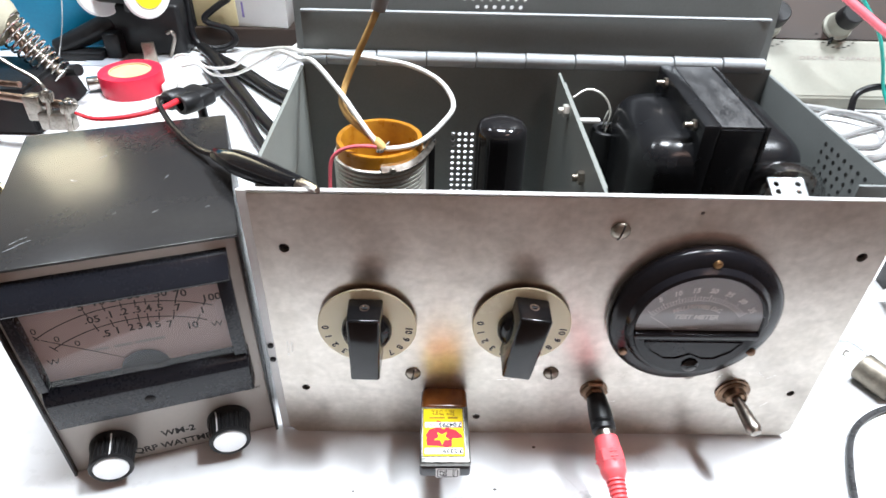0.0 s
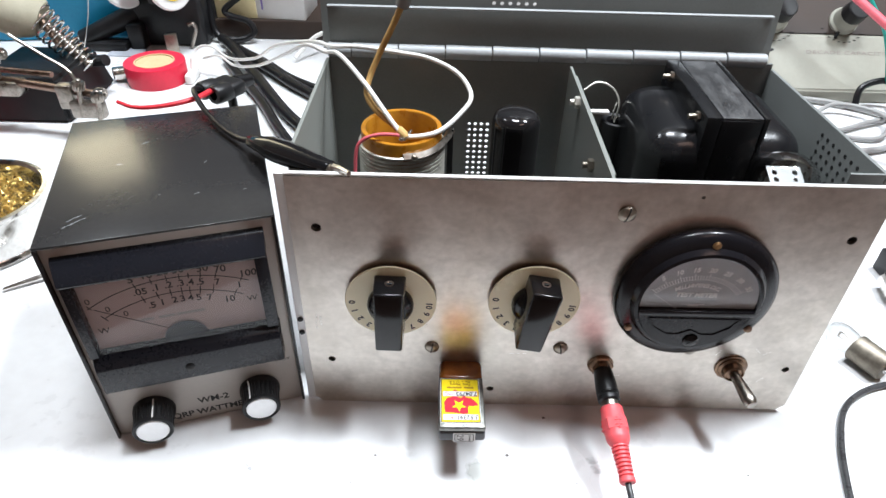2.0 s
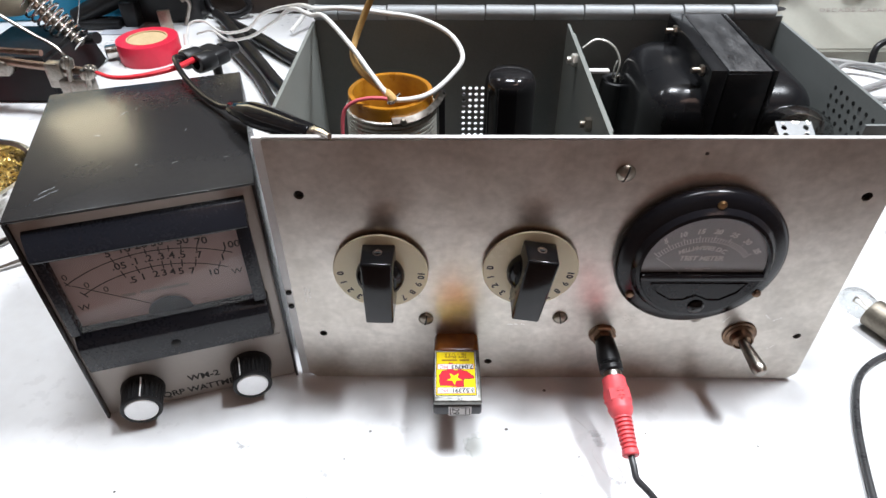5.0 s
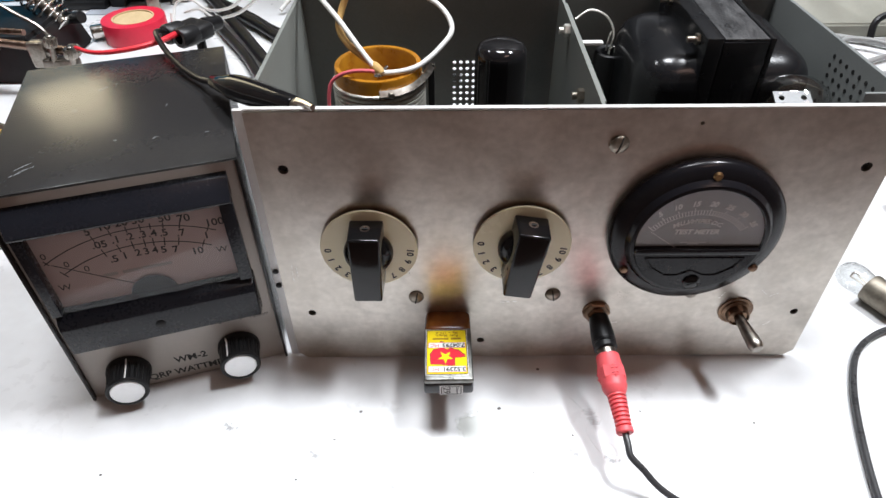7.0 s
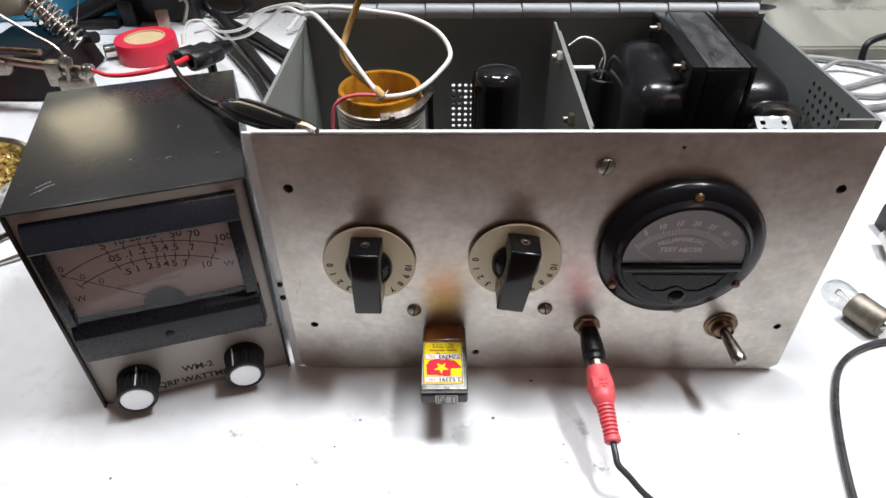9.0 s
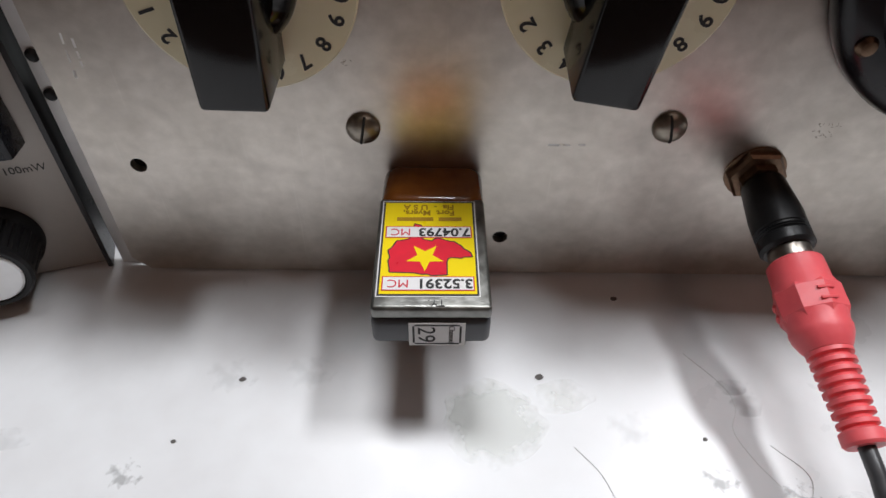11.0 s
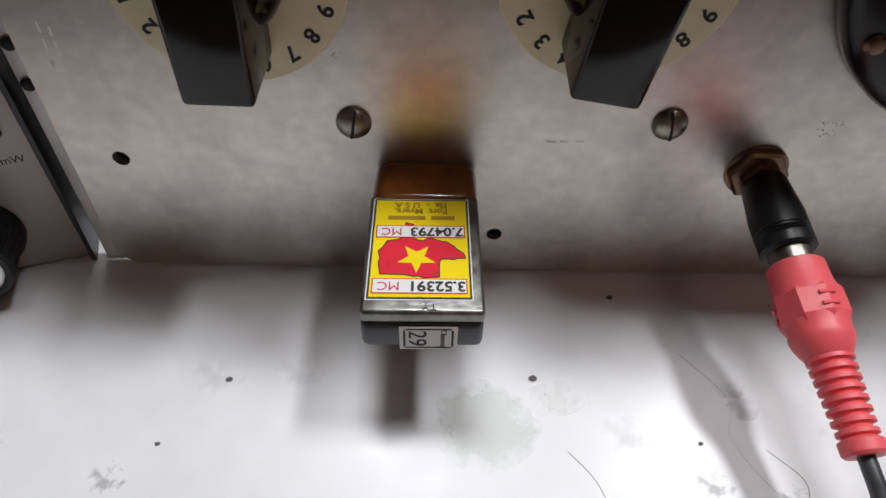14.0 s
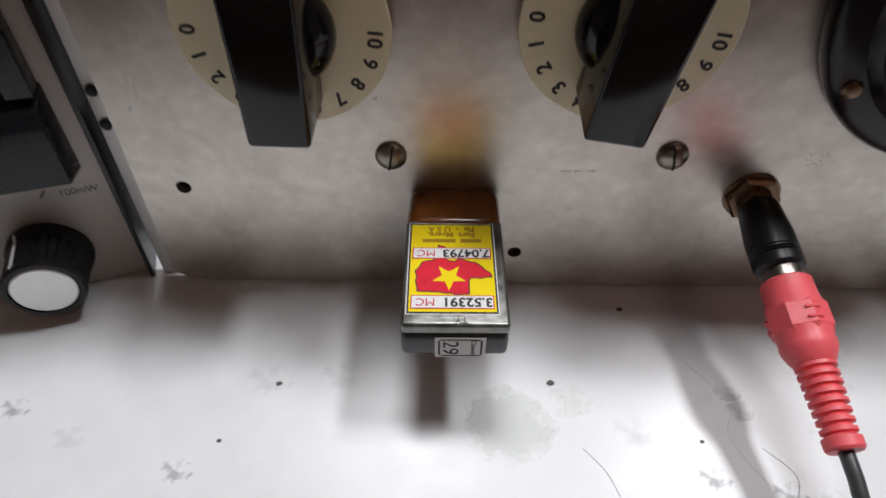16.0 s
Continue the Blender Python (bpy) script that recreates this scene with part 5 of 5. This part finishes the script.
hhp("tube", rod(S0, S0 + (S1 - S0) * 0.9, 0.5, seg=14), NICKEL)
hhp("wire_foot", sweep([(-29, 31.5, 6.5), (-26.5, 31.0, 5.0), (-24.5, 30.6, 3.8), (-23.8, 30.4, 1.8)], 0.15, 8), NICKEL, "bent wire")
hhp("spring_arm", rod((-27, 36, 2.5), (-23.4, 34.8, 3.2), 0.5), BLACKM)
si = thing("soldering_iron", -34, 35, 10, label="soldering iron with pale grip resting in the spring holder", category="soldering iron")
d = (S1 - S0).normalized()
bm = lathe([(0, -0.5), (1.4, -0.5), (1.9, 0.0), (2.3, 0.8), (2.4, 3.5), (2.1, 6.5), (1.9, 10), (0, 10)], S1 - d * 0.2, (-0.9, -0.08, 0.40), 28)
bmesh.ops.translate(bm, vec=(34, -35, -10), verts=bm.verts)
part("grip", bm, HANDLE, si, "pale foam grip")
bm = lathe([(0, 4), (2.45, 4.2), (2.35, 6), (0, 6.2)], S1 - d * 0.2, (-0.9, -0.08, 0.40), 28)
bmesh.ops.translate(bm, vec=(34, -35, -10), verts=bm.verts)
part("band", bm, BLUE, si, "blue band")
cx = thing("coax_plug", -24.6, 37.5, 0, 25, "nickel coax plug on the bench", "connector")
part("barrel", rod((0, 0, 0.75), (2.2, 0, 0.75), 0.65, seg=18, bev=0.1), CHROME, cx)
part("nut", lathe([(0, 0), (0.8, 0), (0.8, 0.9), (0.6, 1.0), (0, 1.0)], (1.9, 0, 0.8), (1, 0, 0), 6), CHROME, cx)

# far side of the bench
bx = thing("blue_box", -38.5, 50.5, 0, 8, "blue plastic storage box at the bench's back", "box")
part("body", box(-9, 11, -3, 5, 0, 16, 0.5, 3), BLUE, bx)
part("lid", box(-9.3, 11.3, -3.3, 5.3, 16, 17.2, 0.4, 3), BLUE, bx)
sp = thing("solder_spool", -22.8, 45.5, 0, label="solder spool with white flanges on a black stand", category="spool")
part("stand", box(-3.4, 4.2, 1.6, 7.5, 0, 5.2, 0.5, 3), BLACKM, sp, "black stand")
part("back_plate", box(-4.2, 4.6, 4.5, 7.4, 0, 10, 0.4), BLACKM, sp)
part("arm", rod((-8.6, 0.4, 0.9), (-2.9, 2.6, 3.2), 0.9, 1.1, seg=18, bev=0.2), BLACKM, sp)
part("leg", box(-3.6, -2.0, 0.2, 2.0, 0.0, 2.6, 0.25, 3), BLACKM, sp)
AXIS = Vector((0.9, -0.5, 0.05)).normalized()
FL, FR = Vector((-2.9, 1.2, 7.0)), Vector((2.5, -0.9, 7.4))
for c, r0 in ((FL, 2.85), (FR, 2.7)):
    part("flange", lathe([(0.5, 0), (r0 - 0.15, 0), (r0, 0.1), (r0, 0.3), (r0 - 0.15, 0.42), (0.5, 0.3), (0.5, 0)], c, AXIS, 40), PAPER, sp, "white plastic flange")
part("core", rod(FL, FR, 1.5, seg=28), BLACKM, sp, "dark wound core")
part("paper_ring", lathe([(0.5, 0), (1.75, 0), (1.75, 0.04), (0.5, 0.04)], FR + AXIS * 0.43, AXIS, 28), YELLOW, sp, "yellow paper ring")
part("axle", rod(FL - AXIS * 0.6, FR + AXIS * 0.6, 0.45), BLACKM, sp)
part("yoke", box(-0.5, 0.5, 0.0, 5.0, 4.8, 7.6, 0.3), BLACKM, sp)
part("solder_strand", sweep([(-8.0, -1.0, 0.2), (-6.6, -0.4, 4.0), (-5.4, 0, 9.0)], 0.06, 6), CHROME, sp, "thin solder strand")
whole("metal_hook", sweep([(-20.2, 46.6, 0.15), (-19.7, 46.5, 1.2), (-19.3, 46.5, 2.2), (-19.5, 46.4, 2.75), (-20.0, 46.4, 2.6)], 0.2, 8), NICKEL, "small bent metal hook standing before the spool stand", "hook")
wc = thing("cream_carton", -16.4, 53.0, 2.1, label="cream carton at the bench's back", category="carton")
part("box", box(-3.0, 2.6, -2.6, 3, 0, 14, 0.15), CREAMCARD, wc)
whole("black_coil_cable", sweep([(-18.6, 49.6, 8.0), (-18.4, 49.4, 4.5), (-18.3, 48.9, 1.8), (-17.4, 48.5, 0.6), (-15.2, 48.4, 0.5), (-13.9, 48.8, 1.2), (-14.6, 49.3, 2.2), (-16.4, 49.6, 2.6), (-17.0, 49.6, 3.2), (-15.8, 49.7, 4.2), (-14.2, 49.8, 5.2)], 0.34, 10), RUBBER, "black cable coiled in front of the carton", "cable")
wb = thing("white_carton", -11.0, 52.3, 2.1, -4, "white carton with small printed marks", "carton")
part("box", box(-2.7, 2.7, -2, 3.5, 0.0, 12, 0.12), PAPER, wb)
part("printed_bar", bar2(-2.0, 1.0, -2.0, 2.6, 0.22, -2.01), mat("violet_ink", (0.2, 0.16, 0.4), (0.18, 0.14, 0.36), 0.6), wb)
# added white block, so the lid's punched holes look bright
whole("lid_backdrop", box(3, 18, 40, 48, 0, 30, 0.2), PAPER, "unseen white carton added behind the open lid to brighten its holes", "carton")
whole("dark_tray", box(-21.0, -5.0, 50.0, 61.5, 0, 2.1, 0.2), BROWN, "dark brown tray under the cartons", "tray")
whole("grey_cloth", box(-28.2, -24.8, 43.8, 50.2, 0, 0.12, 0.05), GREYPAPER, "folded grey-blue cloth on the bench", "cloth")
hc = thing("metal_clip", -21.2, 44.2, 0, 20, "small bent metal clip behind the tape", "clip")
part("blade", box(-0.6, 0.6, -0.2, 0.2, 0, 2.4, 0.08), STEEL, hc)
whole("black_box", box(-33, -26.5, 45.0, 46.9, 0, 0.9, 0.3), BLACKM, "flat black tool handle case on the bench", "case")

# decade capacitor box
dc = thing("decade_capacitor_box", 48, 43, 0, 0, "beige decade capacitor box with black-topped knobs", "instrument")
bm = bmesh.new()
prof = [(-6, 0), (-6, 1.2), (-2.1, 5.1), (-1.7, 5.1), (-0.4, 0)]
f = [[bm.verts.new((x, y, z)) for y, z in prof] for x in (-13, 16)]
bm.faces.new(f[0])
bm.faces.new(f[1])
for i in range(5):
    bm.faces.new((f[0][i], f[0][(i + 1) % 5], f[1][(i + 1) % 5], f[1][i]))
bmesh.ops.bevel(bm, geom=bm.edges[:], offset=0.15, segments=3, affect="EDGES")
part("panel", bm, BEIGE, dc, "beige sloping panel")
# beige slope continued in dark brown: a shadow from above put into the colour
bm = bmesh.new()
prof = [(-2.05, 5.15), (1.0, 8.2), (1.4, 8.2), (1.4, 5.15)]
f = [[bm.verts.new((x, y, z)) for y, z in prof] for x in (-13, 16)]
bm.faces.new(f[0])
bm.faces.new(f[1])
for i in range(4):
    bm.faces.new((f[0][i], f[0][(i + 1) % 4], f[1][(i + 1) % 4], f[1][i]))
bmesh.ops.bevel(bm, geom=bm.edges[:], offset=0.08, segments=2, affect="EDGES")
part("shaded_upper_panel", bm, BROWN, dc, "upper part of the beige panel, coloured dark brown as shelf shadow")
part("case", box(-13, 16, -0.38, 7, 0, 5.1, 0.2), BROWN, dc, "dark brown case")
SN = Vector((0, -0.7071, 0.7071))


def slope(x, s, h=0.0):
    return Vector((x - 1.6, -6, 1.2)) + s * Vector((0, 0.7071, 0.7071)) + h * SN


for x in (-8.2, -1.5, 5.2, 11.9):
    k = part("knob", lathe([(0, 0), (1.35, 0), (1.35, 0.25), (1.15, 0.4), (1.05, 1.5), (0, 1.5)], slope(x, 6.9), SN, 28), BEIGE, dc, "beige knob")
    part("cap", lathe([(0, 1.5), (1.08, 1.5), (1.0, 2.6), (0.9, 2.7), (0, 2.7)], slope(x, 6.9), SN, 28), BLACKM, k, "black cap")
    part("pointer", sweep([slope(x - 0.5, 5.9, 0.15), slope(x - 0.9, 5.2, 0.15)], 0.16, 6, False), BLACKM, k)
    tk = bmesh.new()
    for i in range(10):
        a = radians(200 + 14 * i * 1.0)
        c = slope(x + 2.1 * math.cos(a), 6.9 + 2.1 * math.sin(a), 0.02)
        box(c.x - 0.12, c.x + 0.12, c.y - 0.05, c.y + 0.05, c.z - 0.02, c.z + 0.02, bm=tk)
    part("tick_marks", tk, INK, dc)
tilt = Matrix(((1, 0, 0, 0), (0, 0.7071, -0.7071, 0), (0, 0.7071, 0.7071, 0), (0, 0, 0, 1)))
part("panel_words", letters("DECADE CAPACITOR", 0.78, Matrix.Translation(slope(-1.0, 3.75, 0.03)) @ tilt @ Matrix.Diagonal((1, 0.62, 1, 1)), thick=0.01, space=1.15), INKGREY, dc)
bm = lathe([(0, 0), (0.28, 0), (0.28, 0.05), (0, 0.05)], (0, 0, 0), (0, 0, 1), 24)
bmesh.ops.scale(bm, vec=(6, 1, 1), verts=bm.verts)
bmesh.ops.transform(bm, matrix=Matrix.Translation(slope(-9.9, 3.9, 0.0)) @ tilt, verts=bm.verts)
part("maker_plate", bm, BLACKM, dc, "black oval maker plate")
whole("grey_cable", sweep([(40, 37, 0.4), (43.5, 36.0, 0.4), (47.0, 33.5, 0.4), (46.5, 29.8, 0.4), (43.5, 27.2, 0.4), (39, 26.5, 0.4), (33, 27, 0.4)], 0.26, 12), GREYCABLE, "grey cable looped on the bench beside the cabinet", "cable", "grey cables")
whole("grey_cable", sweep([(36, 29, 0.4), (41, 30.2, 0.4), (45, 32.0, 0.5), (49, 33.5, 0.4), (56, 34, 0.4)], 0.22, 12), GREYCABLE, "grey cable lying across the loop", "cable", "grey cables")
whole("grey_cable", sweep([(40, 33, 0.3), (42.5, 34.5, 0.9), (45, 33.6, 1.0), (46, 31.5, 0.9), (44, 29, 0.4), (40, 29.5, 0.3)], 0.2, 12), GREYCABLE, "thin grey cable looped on the bench", "cable", "grey cables")
whole("black_lead", sweep([(45, 35.2, 0.5), (45.5, 36, 2.0), (47.5, 36.2, 2.6), (49, 35.8, 1.8), (48.5, 34.5, 0.6), (51, 34.5, 0.5), (58, 35, 0.4)], 0.3, 10), RUBBER, "black test lead looped at the decade box", "wire")
whole("teal_wire", sweep([(39.5, 40, 13.5), (42.6, 38.0, 10.8), (45.2, 36.6, 7.6), (46.6, 36.2, 5.0), (47.6, 35.8, 2.4), (48.3, 34.0, 0.7), (48.3, 31.0, 0.3), (48.5, 29.2, 0.3), (53, 28, 0.3)], 0.15, 10), TEAL, "teal wire drooping across the decade box", "wire")
whole("red_wire", sweep([(36.5, 43, 15), (39, 39, 12.6), (40.0, 36.0, 11.0), (41.5, 32, 9.6), (43, 28, 8.2), (44.5, 24, 6.2), (46.5, 20, 2.6), (48.5, 16, 0.5), (54, 12, 0.43)], 0.33, 12), WIREPINK, "thick red lead hanging in front of the decade box", "wire")

# small things on the bench by the panel
lb = thing("indicator_bulb", 29.35, 3.75, 0, -63, "small clear bayonet bulb lying on the bench", "bulb")
gb = part("glass", lathe([(0.55, 0.1), (0.66, 0.4), (0.74, 0.9), (0.70, 1.35), (0.5, 1.7), (0.2, 1.85), (0, 1.87)], (0.0, 0, 0.75), (-1, 0, 0), 30), BULBGLASS, lb, "clear glass envelope")
gb.visible_shadow = False
part("base", lathe([(0.5, -0.2), (0.74, -0.15), (0.76, 0.0), (0.74, 0.1), (0.74, 1.5), (0.66, 1.62), (0, 1.62)], (0, 0, 0.76), (1, 0, 0), 30), mat("dull_grey_brass", (0.30, 0.27, 0.22), (0.17, 0.15, 0.12), 0.5, 0.8, grain=600, blotch=180, bump=0.15), lb, "dull tarnished base")
part("contact", lathe([(0, 0), (0.28, 0), (0.26, 0.1), (0.14, 0.2), (0, 0.2)], (1.6, 0, 0.76), (1, 0, 0), 16), CHROME, lb)
for y in (-0.18, 0.18):
    part("support_wire", sweep([(0.1, y, 0.75), (-0.6, y * 0.7, 0.8), (-1.05, y * 1.4, 0.85)], 0.03, 6), STEEL, lb)
part("filament", sweep([(-1.05, -0.25, 0.85), (-1.12, 0, 0.95), (-1.05, 0.25, 0.85)], 0.05, 6), STEEL, lb)
whole("thin_cable", sweep([(36, 2.2, 0.2), (33, 2.3, 0.2), (30.0, 1.75, 0.2), (28.3, 1.1, 0.2), (27.0, 0.0, 0.2), (26.0, -1.8, 0.2), (25.2, -4.0, 0.2), (24.5, -6.6, 0.2), (24.3, -8.2, 0.2), (24.6, -9.45, 0.2)], 0.15, 12), CORD, "thin dark grey cable curving over the bench", "cord")
vs = thing("clamp_block", 37.2, 9.8, 0, label="black steel clamp block with a brass post", category="clamp")
part("block", box(-2.6, 5, -1.6, 2.0, 0, 1.6, 0.12), BLACKM, vs)
part("post", lathe([(0, 1.6), (0.5, 1.6), (0.5, 3.0), (0.7, 3.1), (0.7, 3.6), (0, 3.6)], (0.2, 0.4, 0), (0, 0, 1), 20), BRASS, vs, "tarnished brass post")
part("brass_bar", box(0.0, 5, -0.6, 1.4, 1.6, 1.9, 0.05), BRASS, vs, "brass bar")
sd = thing("nut_driver", 33.0, 6, 0, label="chrome nut driver with a yellow grip lying on the bench", category="driver")
part("shaft", rod((1.0, 2.6, 0.75), (-0.3, -3.2, 0.75), 0.33, seg=18), CHROME, sd)
part("socket", rod((1.25, 3.7, 0.75), (0.9, 2.2, 0.75), 0.6, seg=18, bev=0.08), CHROME, sd)
part("grip", rod((-0.3, -3.0, 0.75), (0.6, -4.4, 0.8), 0.6, 0.75, seg=18, bev=0.1), YELLOWPL, sd, "yellow plastic grip")
